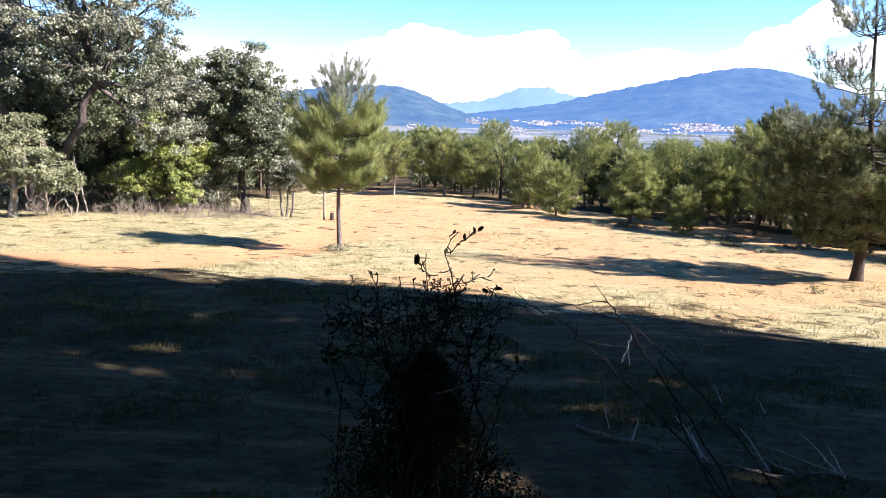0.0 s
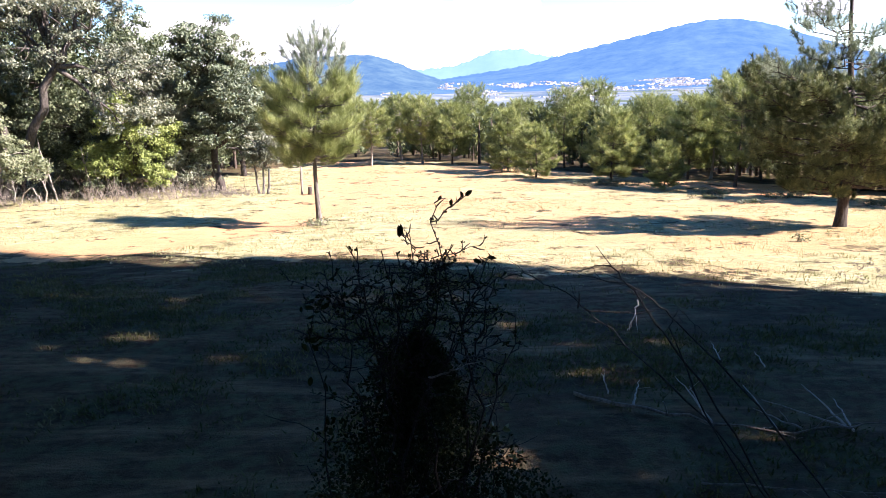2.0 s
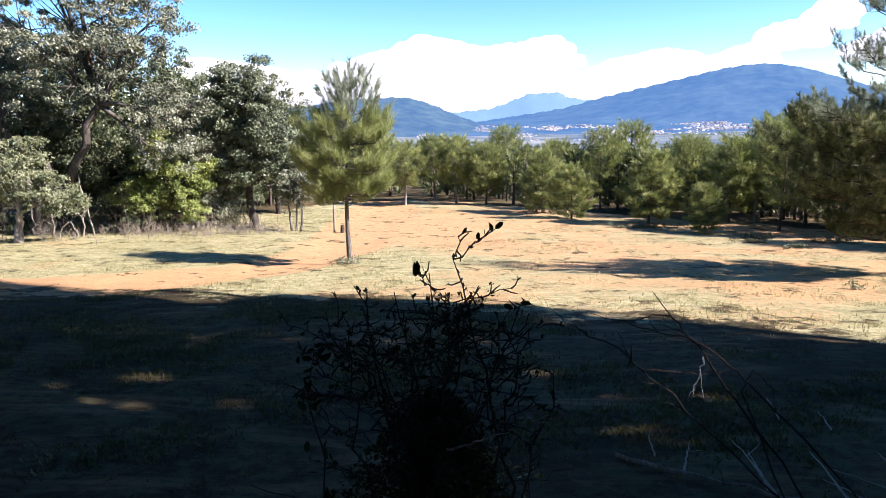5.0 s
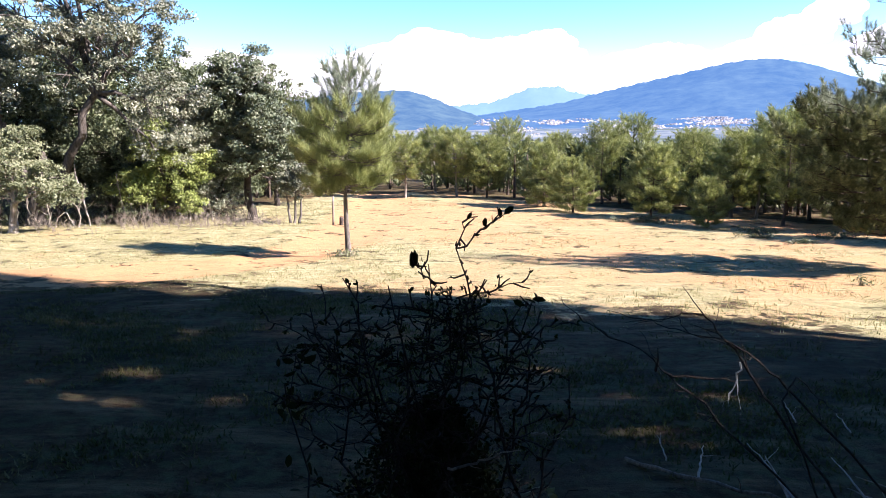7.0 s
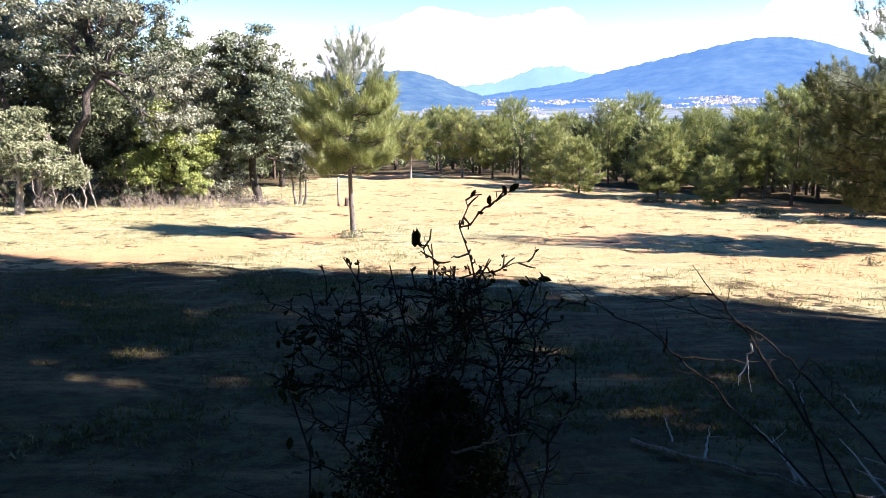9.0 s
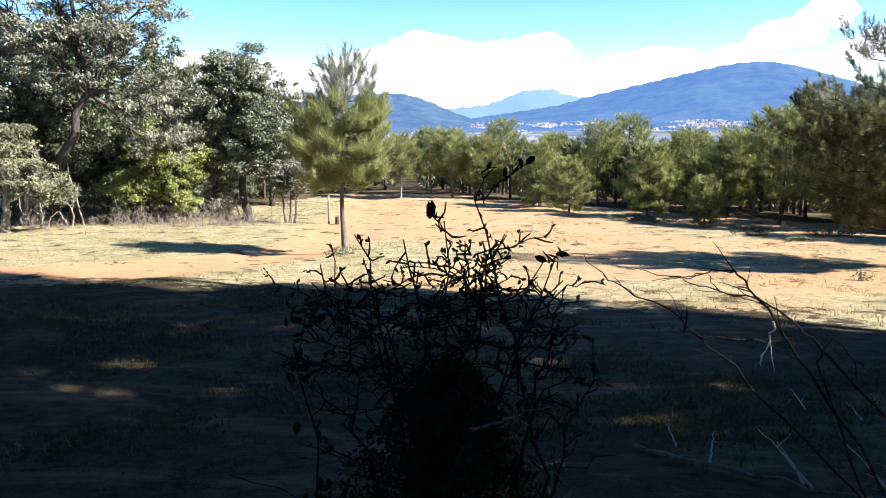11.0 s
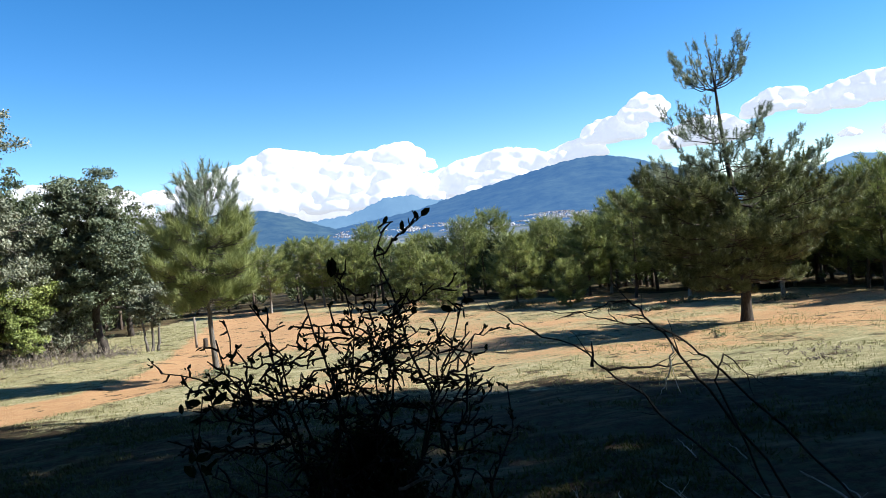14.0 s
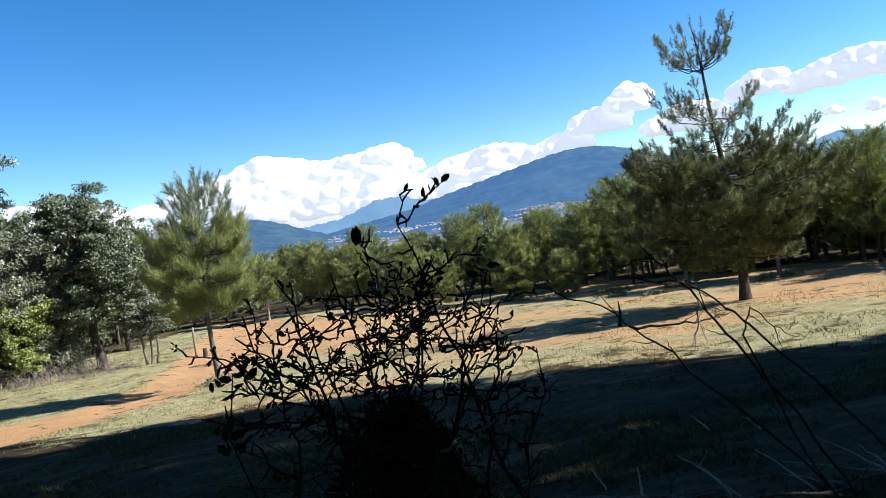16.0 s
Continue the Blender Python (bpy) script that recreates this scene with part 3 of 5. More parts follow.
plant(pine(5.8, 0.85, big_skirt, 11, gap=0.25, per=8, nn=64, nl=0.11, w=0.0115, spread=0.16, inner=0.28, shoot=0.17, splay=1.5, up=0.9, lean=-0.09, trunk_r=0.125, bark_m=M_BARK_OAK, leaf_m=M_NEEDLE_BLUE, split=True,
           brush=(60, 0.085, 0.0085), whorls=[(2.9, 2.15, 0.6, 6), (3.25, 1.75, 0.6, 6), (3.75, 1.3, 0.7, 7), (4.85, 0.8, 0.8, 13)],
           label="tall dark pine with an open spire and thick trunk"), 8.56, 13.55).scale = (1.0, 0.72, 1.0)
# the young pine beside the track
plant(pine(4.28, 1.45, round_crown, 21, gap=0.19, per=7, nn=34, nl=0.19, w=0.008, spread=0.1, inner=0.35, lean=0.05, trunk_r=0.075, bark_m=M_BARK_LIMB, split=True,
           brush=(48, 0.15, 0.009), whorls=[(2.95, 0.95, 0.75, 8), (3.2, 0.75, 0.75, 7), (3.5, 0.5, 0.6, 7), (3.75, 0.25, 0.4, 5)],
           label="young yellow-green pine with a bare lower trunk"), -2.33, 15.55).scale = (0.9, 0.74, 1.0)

# young pines along the far edge: three builds, copied
def upright(lo, mid, k=0.35):
    return lambda u: lo + (mid - lo) * u / k if u < k else mid * (1 - ((u - k) / (1 - k)) ** 1.6) + 0.12


YOUNG = [
    pine(3.6, 1.1, upright(0.6, 1.05), 31, leaf_m=M_NEEDLE_ROW, gap=0.24, per=6, nn=18, nl=0.2, w=0.017, spread=0.12, splay=1.25, trunk_r=0.06, bark_m=M_BARK_PALE, label="young pine with a pale straight trunk"),
    pine(2.9, 0.3, upright(0.75, 1.05, 0.2), 32, leaf_m=M_NEEDLE_ROW, gap=0.24, per=6, nn=18, nl=0.2, w=0.017, spread=0.12, splay=1.25, trunk_r=0.05, label="bushy young pine needled down to the ground"),
    pine(3.3, 0.6, upright(0.6, 0.95, 0.3), 33, leaf_m=M_NEEDLE_ROW, gap=0.24, per=6, nn=18, nl=0.2, w=0.017, spread=0.12, splay=1.25, trunk_r=0.05, label="slender young pine in the row behind the clearing"),
    pine(3.9, 0.9, upright(0.5, 0.85, 0.45), 34, leaf_m=M_NEEDLE_ROW, gap=0.26, per=5, nn=18, nl=0.2, w=0.017, spread=0.13, splay=1.25, trunk_r=0.055, rise=(0.2, 1.0), label="thin tall young pine with upswept limbs"),
]
for o in YOUNG:
    tagged(o, group="young pines along the clearing")
FIRST = [False] * 4
PINES = [(-2.4, 34.9, 0, 0.95), (0.15, 35.6, 0, 1.02), (1.7, 34.8, 2, 1.0), (3.8, 29.5, 1, 0.95), (4.6, 27.1, 1, 0.78), (6.6, 31.2, 2, 1.0), (7.1, 25.1, 1, 0.95), (9.3, 27.6, 2, 0.9),
         (8.0, 22.2, 1, 0.58), (11.0, 25.5, 0, 0.9), (14.6, 20.6, 2, 1.0), (15.2, 17.6, 2, 1.05), (13.4, 20.4, 2, 0.9), (15.2, 20.6, 0, 0.95), (17.0, 19.6, 1, 1.3), (14.8, 16.6, 2, 1.1), (15.8, 14.4, 2, 1.15),
         (16.4, 22.0, 0, 1.1), (13.4, 22.4, 0, 1.0), (17.6, 15.4, 0, 1.1),
         (-1.0, 38.2, 0, 1.05), (2.9, 37.0, 2, 1.1), (5.0, 33.8, 0, 0.95), (8.3, 32.8, 2, 1.1), (10.4, 30.2, 0, 0.95), (12.6, 27.6, 2, 1.1), (14.4, 24.2, 2, 1.15), (-4.8, 38.6, 2, 1.1), (8.9, 29.4, 1, 0.9), (16.5, 21.0, 0, 1.15), (17.5, 17.5, 2, 1.2),
         (10.6, 22.6, 2, 1.0), (11.6, 20.9, 0, 1.0), (12.4, 24.6, 2, 1.15), (9.9, 25.0, 2, 1.0), (13.0, 18.3, 0, 1.05), (16.6, 12.4, 2, 1.2), (18.6, 13.2, 0, 1.2)]
for i, (x, y, k, s) in enumerate(PINES):
    k = 3 if k == 2 and i % 2 else k
    t = YOUNG[k]
    if FIRST[k]:
        t = copy_thing(t, Matrix())
    FIRST[k] = True
    s *= 0.84 if x > 13 else 0.92
    plant(t, x, y, (i * 77) % 360, 0.03, s)
    t.scale = (s * 1.12, s * 1.12, s)

# broad-leaved trees on the track's other side
plant(broadleaf([(0.9, 0.8, 6.6, 1.6), (-1.2, 0.2, 6.2, 1.7), (2.2, -0.2, 5.0, 1.4), (0.2, -0.2, 4.9, 1.4), (-2.6, -0.2, 4.8, 1.6), (3.0, 0.3, 3.5, 1.2), (1.6, 0.6, 7.6, 1.2), (-0.6, 0.5, 8.0, 1.3), (2.6, 0.2, 6.3, 1.1), (-3.4, 0.5, 6.5, 1.5), (-0.8, 0.3, 9.4, 1.4), (-2.6, 0.3, 8.4, 1.5), (0.5, 0.4, 8.9, 1.15), (2.6, 0.1, 2.3, 0.9)], 41, 0.17,
                M_OAK, M_BARK_BIG, "tall spreading oak with grey-green leaves and grey limbs", n_leaf=190, leaf=0.085, clump=0.42, dens=0.5, inner=0.0, stems=[(-1.5, 0.2, -0.9, 0.1, 2.3), (-1.3, 0.5, -2.2, 0.4, 3.2), (-1.4, 0.3, 0.9, 0.2, 4.0)]), -11.6, 21.4)
plant(broadleaf([(0.1, 0, 2.1, 0.8), (0.9, -0.1, 1.5, 0.75), (-0.6, 0.1, 1.9, 0.8), (0.4, 0.2, 2.6, 0.6), (1.5, 0, 1.2, 0.5)], 42, 0.14,
                M_OAK_PALE, M_BARK_PALE, "small oak with a pale trunk and dusty leaves", n_leaf=130, leaf=0.07, clump=0.32), -12.5, 19.7)
plant(broadleaf([(0, 0, 1.0, 0.8), (0.7, 0.1, 1.6, 0.85), (0.3, 0, 2.4, 0.85), (1.2, 0, 0.9, 0.7), (-0.7, 0, 1.2, 0.7), (1.5, 0.2, 1.9, 0.6)], 43, 0.06,
                M_OAK_LIME, M_BARK_OAK, "bushy young tree with fresh yellow-green leaves", n_leaf=130, leaf=0.075, clump=0.33, stems=[(0, 0, 0.1, 0, 0.8), (0.25, 0.1, 0.5, 0, 0.9), (-0.2, 0, -0.4, 0, 0.8)]), -9.6, 22.3)
plant(broadleaf([(0, 0, 3.6, 1.35), (-1.0, 0.1, 3.1, 1.1), (1.0, 0, 3.0, 1.15), (0.2, 0, 4.8, 1.0), (-0.6, 0, 4.6, 0.9), (1.2, 0.1, 2.0, 0.7), (-1.1, 0, 2.0, 0.75), (0.1, -0.3, 2.3, 0.9)], 44, 0.17,
                M_OAK_MID, M_BARK_OAK, "round dark green oak with a short black trunk", n_leaf=190, leaf=0.095, clump=0.4, dens=0.9), -6.9, 23.7)
plant(broadleaf([(0, 0, 1.7, 0.5), (0.3, 0, 1.2, 0.4), (-0.25, 0, 1.3, 0.4)], 45, 0.045,
                M_OAK, M_BARK_LIMB, "small many-stemmed tree beside the track", n_leaf=110, leaf=0.07, clump=0.25, stems=[(0, 0, 0.1, 0, 1.0), (0.15, 0, 0.3, 0, 0.9), (-0.12, 0, -0.2, 0, 0.9)]), -5.2, 22.8)

plant(broadleaf([(0, 0, 1.6, 0.9), (0.6, 0, 2.6, 1.0), (-0.6, 0.2, 2.4, 0.9), (0.9, 0, 1.0, 0.7), (-0.8, 0, 1.0, 0.8), (0.2, 0, 3.6, 0.9)], 51, 0.07,
                M_OAK, M_BARK_PALE, "bushy oak sapling with dull green leaves", n_leaf=130, leaf=0.08, clump=0.36, stems=[(0, 0, 0.1, 0, 1.1), (0.3, 0.1, 0.6, 0, 1.2)]), -9.0, 23.2)

# the wood behind them
BACK_OAK = broadleaf([(0, 0, 4.2, 1.7), (-1.4, 0, 3.4, 1.5), (1.4, 0, 3.3, 1.5), (0, 0.4, 2.2, 1.4), (0.5, 0, 5.4, 1.2), (-1.6, 0, 1.7, 1.2), (1.6, 0, 1.6, 1.2)], 46, 0.16,
                     M_OAK_DARK, M_BARK_OAK, "dark oak in the shaded wood behind the track", n_leaf=90, leaf=0.12, clump=0.6, dens=0.9)
tagged(BACK_OAK, group="oaks of the wood")
for i, (x, y, s) in enumerate([(-15.5, 23.5, 1.1), (-12.6, 25.5, 1.15), (-9.8, 26.0, 0.95), (-18.5, 21.5, 1.2), (-7.5, 29.5, 0.85), (-12.0, 31.0, 1.1), (-16.5, 29.0, 1.2), (-21.5, 26.0, 1.3), (-9.5, 35.0, 0.8), (-5.8, 38.5, 0.7), (-21.0, 18.0, 1.1), (-13.6, 24.0, 0.75), (-11.2, 24.4, 0.7), (-8.6, 25.6, 0.6)]):
    plant(BACK_OAK if i == 0 else copy_thing(BACK_OAK, Matrix()), x, y, (i * 97) % 360, 0.05, s)

# tall trees beside and behind the viewer, unseen, placed so their shade covers the foreground
SHADE_LOBES = [(0, 0, 9.0, 2.3), (-1.8, 0.5, 7.0, 2.0), (1.8, -0.3, 7.2, 2.0), (0.3, 1.4, 6.0, 1.8), (0, -1.5, 5.6, 1.9), (0.2, 0.2, 11.2, 1.7), (-1.2, -0.8, 4.2, 1.6), (1.4, 0.8, 4.0, 1.6)]
SHADE = broadleaf(SHADE_LOBES, 47, 0.26, M_OAK_DARK, M_BARK_OAK, "unseen leafy oak shading the near ground", n_leaf=44, leaf=0.21, clump=0.7, dens=1.05)
tagged(SHADE, group="shade trees")
for x, y, s, dens in ((13.0, 1.5, 1.0, 1.0), (16.0, 2.5, 1.08, 0.72)):
    plant(tagged(broadleaf(SHADE_LOBES, 47, 0.26, M_OAK_DARK, M_BARK_OAK, "unseen oak with a light crown, shaping the shade", n_leaf=70, leaf=0.17, clump=0.7, dens=dens), group="shade trees"), x, y, 67, 0.05, s)
for i, (x, y, s) in enumerate([(15.5, -2.2, 1.2), (10.5, -2.6, 1.0), (6.2, -1.6, 0.95), (14.0, -5.5, 1.15), (8.5, -6.5, 1.1), (3.0, -3.2, 1.1), (-1.5, -3.6, 1.1), (-5.5, -1.5, 1.1), (20.5, -4.5, 1.3),
                               (-7.8, 2.6, 1.0), (-4.0, -7.5, 1.1), (2.5, -8.5, 1.2), (-10.5, -2.0, 1.2)]):
    plant(SHADE if i == 0 else copy_thing(SHADE, Matrix()), x, y, (i * 67) % 360, 0.05, s)


# unseen high crowns over the viewer, added to keep skylight off the ground
SHADE_CANOPY = broadleaf([(3.0 * math.cos(q * 0.785), 3.0 * math.sin(q * 0.785), 8.4 + 0.8 * (q % 2), 1.9) for q in range(8)] + [(0, 0, 10.2, 2.0), (1.2, 0.6, 9.0, 1.8), (-1.2, -0.6, 9.2, 1.8)], 48, 0.3,
                   M_OAK_DARK, M_BARK_OAK, "unseen broad oak blocking skylight overhead", n_leaf=42, leaf=0.24, clump=0.75, dens=1.15, stems=[(0, 0, 0.2, 0.1, 6.5)])
tagged(SHADE_CANOPY, group="shade trees")
# unseen slender crowns, placed to extend the shade and close its gaps
SLIM = broadleaf([(0, 3.4, 9.3, 1.2), (0.3, 3.4, 11.2, 1.4), (-0.3, 3.6, 13.2, 1.45), (0, 3.4, 15.2, 1.3), (0, 3.4, 16.8, 0.9)], 49, 0.2, M_OAK_DARK, M_BARK_OAK, "unseen slender oak placed to cast the edge shade", n_leaf=80, leaf=0.17, clump=0.6, dens=1.2, stems=[(0, 0, 0.1, 3.3, 8.4)])
plant(SLIM, 14.5, 2.0)
plant(broadleaf([(0, 4.0, 16.4, 1.0), (0.2, 4.1, 18.0, 1.15), (-0.4, 4.0, 19.0, 0.9)], 52, 0.18, M_OAK_DARK, M_BARK_OAK, "unseen slender oak placed to cast the edge shade", n_leaf=80, leaf=0.17, clump=0.6, dens=1.2, stems=[(0, 0, 0.1, 3.9, 15.6)]), 16.5, 1.5)
SLENDER = plant(broadleaf([(0, 0, 8.8, 1.0), (0.2, 0.2, 10.4, 1.25), (-0.2, 0, 12.0, 1.2)], 53, 0.18, M_OAK_DARK, M_BARK_OAK, "unseen slender oak filling gaps in the shade", n_leaf=80, leaf=0.17, clump=0.6, dens=1.2, stems=[(0, 0, 0.1, 0, 8.0)]), 10.5, 3.75)
plant(copy_thing(SLENDER, Matrix()), 9.7, 1.7, 130)
# unseen oak at the left, its limbs added to block front skylight
SHADE_REACH = broadleaf([(1.5 + 2.3 * i, 0.3 + 2.3 * j, 8.3 + 0.7 * ((i + j) % 2), 1.9) for i in range(4) for j in range(4)], 50, 0.3, M_OAK_DARK, M_BARK_OAK, "unseen oak with long limbs blocking skylight",
                  n_leaf=70, leaf=0.2, clump=0.75, dens=1.1, stems=[(0, 0, 2.0, 1.0, 6.8)])
tagged(SHADE_REACH, group="shade trees")
plant(SHADE_REACH, -10.0, 4.6)
for i, (x, y, s) in enumerate([(4.9, 1.9, 1.0), (-4.9, 2.2, 1.0), (0.6, -1.9, 1.0), (6.0, -4.5, 1.1), (-5.0, -5.0, 1.1)]):
    plant(SHADE_CANOPY if i == 0 else copy_thing(SHADE_CANOPY, Matrix()), x, y, (i * 31) % 360, 0.05, s)


# two more unseen crowns that fill the shade up to its outline
plant(broadleaf([(0, 3.4, 8.6, 1.3), (0.2, 3.7, 10.0, 1.3), (-0.2, 3.4, 11.4, 1.3), (0.1, 3.6, 12.6, 1.2), (-1.2, 2.2, 11.5, 1.5), (-0.6, 2.0, 10.2, 1.4), (-1.0, 2.0, 12.8, 1.5), (-0.8, 2.2, 14.2, 1.4)], 55, 0.18, M_OAK_DARK, M_BARK_OAK, "unseen slender oak filling gaps in the shade", n_leaf=80, leaf=0.17, clump=0.6, dens=1.2, stems=[(0, 0, 0.1, 3.3, 7.8)]), 12.2, 3.5)
plant(broadleaf([(0, 4.9, 13.6, 1.4), (0.2, 5.2, 15.4, 1.4), (-0.2, 4.9, 17.2, 1.4)], 56, 0.2, M_OAK_DARK, M_BARK_OAK, "unseen slender oak placed to cast the edge shade", n_leaf=80, leaf=0.17, clump=0.6, dens=1.2, stems=[(0, 0, 0.1, 4.8, 12.6)]), 13.2, 2.5)
# further unseen oaks, added to cut skylight on the shaded ground
for i, (x, y, s) in enumerate([(9.6, 3.0, 0.9), (12.8, 2.6, 1.0), (17.5, 2.0, 1.15), (20.5, 1.0, 1.2), (-9.6, 6.6, 1.0), (-12.5, 4.0, 1.1), (-13.0, 9.0, 1.1)]):
    plant(copy_thing(SHADE, Matrix()), x, y, 40 + (i * 83) % 360, 0.05, s)
# unseen oak at the right, added to close the sky overhead
SHADE_REACH_OVER = broadleaf([(-1.0 - 2.2 * i, -0.6 + 1.6 * j, 7.6 + 0.8 * ((i + j) % 2), 1.7) for i in range(4) for j in range(3)], 54, 0.28, M_OAK_DARK, M_BARK_OAK, "unseen oak blocking skylight over the viewer",
                       n_leaf=60, leaf=0.2, clump=0.75, dens=1.0, stems=[(0, 0, -1.2, 0.6, 6.2)])
plant(tagged(SHADE_REACH_OVER, group="shade trees"), 6.9, 2.4)


def thicket():
    """Unseen dense undergrowth beside and behind the viewer, added to block low skylight."""
    rng = np.random.default_rng(15)
    n = 520
    a = np.radians(rng.uniform(75, 300, n))
    r = rng.uniform(10, 15, n)
    x, y = r * np.sin(a), r * np.cos(a)
    keep = y < 4.0
    x, y = x[keep], y[keep]
    g = height(x, y)
    z = g + rng.uniform(0.3, 4.6, len(x))
    tb = Tubes(5)
    for q in range(0, len(x), 3):
        tb.add(zigzag((x[q], y[q], g[q] - 0.1), (x[q] + rng.normal() * 0.2, y[q] + rng.normal() * 0.2, z[q]), 5, 0.06, rng), [0.05, 0.045, 0.035, 0.025, 0.01])
    root = new("thicket")
    piece("stems", tb.mesh("stems"), M_BARK_OAK, root)
    V, F = leaf_cloud(np.stack([x, y, z], -1), np.full(len(x), 1.0), 60, 0.24, rng, 0.8, 0.2)
    piece("leaves", mesh_of("leaves", V, F), M_OAK_DARK, root)
    tagged(root, "unseen dense undergrowth added to block low skylight", "undergrowth", kind="stuff")


thicket()

# gaps cut in the unseen crowns to place sun flecks: ground place, half width
CHINKS = [(-2.61, 6.02, 0.17), (-3.31, 5.78, 0.11), (-2.84, 5.37, 0.11), (-2.36, 5.34, 0.11), (-1.55, 5.4, 0.13), (-1.28, 4.36, 0.08), (0.79, 6.31, 0.11), (1.25, 5.61, 0.1), (1.96, 5.52, 0.13),
          (1.26, 4.75, 0.19), (1.5, 4.85, 0.12), (0.97, 3.7, 0.09), (2.49, 4.04, 0.1), (1.88, 3.69, 0.12), (0.36, 3.46, 0.06), (2.9, 3.7, 0.12)]


# the outline on the clearing to which the unseen crowns' shade is trimmed
SHADE_X = [-9.0, -6.9, -5.3, -4.1, -3.55, -3.2, -2.8, -2.0, -1.1, 0.0, 0.9, 2.0, 2.6, 3.2, 3.95, 4.5, 5.2, 6.1, 10.0]
SHADE_Y = [13.0, 12.0, 10.9, 10.2, 9.9, 10.5, 11.2, 10.8, 10.4, 10.0, 9.9, 9.7, 9.4, 8.9, 8.4, 7.9, 7.5, 7.3, 6.6]


def shape_crowns():
    """Cuts leaves from unseen crowns to shape the sun flecks and the shade's outline."""
    rng = np.random.default_rng(16)
    feet = np.array([(x, y, float(height(np.float64(x), np.float64(y)))) for x, y, _ in CHINKS] + [(0.7, 2.4, 0.75)])
    wide = [r for _, _, r in CHINKS] + [0.07]
    ways = np.array(_s.normalized())
    bpy.context.view_layer.update()
    for tree in [o for o in bpy.data.objects if o.get("category") == "tree" and not o.name.startswith("pine") and o.matrix_world.translation.y < 8.5]:
        for ob in tree.children:
            if not ob.name.startswith("crown"):
                continue
            me = ob.data
            V = np.empty(len(me.vertices) * 3, np.float32)
            me.vertices.foreach_get("co", V)
            V = V.reshape(-1, 3)
            m = np.array(ob.matrix_world)
            C = V.reshape(-1, 4, 3).mean(1) @ m[:3, :3].T + m[:3, 3]
            gone = np.zeros(len(C), bool)
            for f, r in zip(feet, wide):
                q = C - f
                along = q @ ways
                d = np.linalg.norm(q - along[:, None] * ways, axis=1)
                gone |= (d < (1.0 * r + 0.03) * rng.uniform(0.6, 1.4, len(C))) & (rng.uniform(0, 1, len(C)) < 0.985)
            # where each leaf's shadow lands
            G = C.copy()
            for _ in range(3):
                G = C - ways * ((C[:, 2] - height(G[:, 0], G[:, 1])) / ways[2])[:, None]
            edge = np.interp(G[:, 0], SHADE_X, SHADE_Y) + 0.12 * ripple(G[:, 0], G[:, 1], 2.1, 3)
            gone |= (np.abs(G[:, 0]) < 12) & (G[:, 1] > edge + rng.uniform(-0.12, 0.12, len(C)))
            if gone.any():
                W = V.reshape(-1, 4, 3)[~gone].reshape(-1, 3)
                ob.data = mesh_of("crown", W, np.arange(len(W)).reshape(-1, 4))
                ob.data.materials.append(M_OAK_DARK)


shape_crowns()


# woods falling away below the clearing
def build_woods():
    rng = np.random.default_rng(8)
    Vs, Fs, n0 = [], [], 0
    tb = Tubes(5)
    for i in range(1150):
        a, r = radians(rng.uniform(-40, 62)), 22 + 69 * rng.uniform(0, 1) ** 1.5
        x, y = r * math.sin(a), 4 + r * math.cos(a)
        if wood_edge(x, y - 2.2) < 0.5 or (x <= -6 and y < 33):
            continue
        z = float(height(np.float64(x), np.float64(y)))
        H = (rng.uniform(1.9, 2.7) if math.degrees(a) < 24 else rng.uniform(2.3, 3.4)) + 0.008 * max(0, r - 31)
        tb.add([(x, y, z - 0.2), (x, y, z + H * 0.5), (x, y, z + H * 0.95)], [0.08, 0.06, 0.01])
        k = 80
        u = rng.uniform(0, 1, k)
        ang = rng.uniform(0, 6.283, k)
        rr = H * 0.34 * np.minimum(1, 0.6 + u) * (1.05 - u) ** 0.7 * rng.uniform(0.35, 1.1, k)
        P = np.stack([x + rr * np.cos(ang), y + rr * np.sin(ang), z + H * (0.05 + 0.93 * u)], -1)
        D = np.stack([np.cos(ang) * 0.6, np.sin(ang) * 0.6, np.full(k, 0.8)], -1) + rng.normal(size=(k, 3)) * 0.3
        V, F = needles(P, unit(D), np.full(k, 0.2), 6, 0.3, 0.085, rng)
        Vs.append(V)
        Fs.append(F + n0)
        n0 += len(V)
    wood = new("distant_woods")
    piece("trunks", tb.mesh("trunks"), M_BARK_PINE, wood)
    piece("crowns", mesh_of("crowns", np.concatenate(Vs), np.concatenate(Fs)), M_WOODS, wood)
    tagged(wood, "dense dark pine wood falling away below the clearing", "woods", kind="stuff")


build_woods()
# ---- clouds: banks of cumulus low over the mountains ----
def cloud_material():
    m, nt, b = mat("cloud", 1.0, 0.0)
    b.inputs["Base Color"].default_value = (0.37, 0.37, 0.37, 1)
    b.inputs["Subsurface Weight"].default_value = 0.0
    # even glow added to lighten the clouds' shaded sides
    b.inputs["Emission Color"].default_value = (0.9, 0.92, 1.0, 1)
    b.inputs["Emission Strength"].default_value = 0.3
    return m


M_CLOUD = cloud_material()


def ico(sub):
    bm = bmesh.new()
    bmesh.ops.create_icosphere(bm, subdivisions=sub, radius=1.0)
    V = np.array([v.co for v in bm.verts])
    F = np.array([[v.index for v in f.verts] for f in bm.faces])
    bm.free()
    return V, F


ICO, ICO3 = ico(3), ico(2)


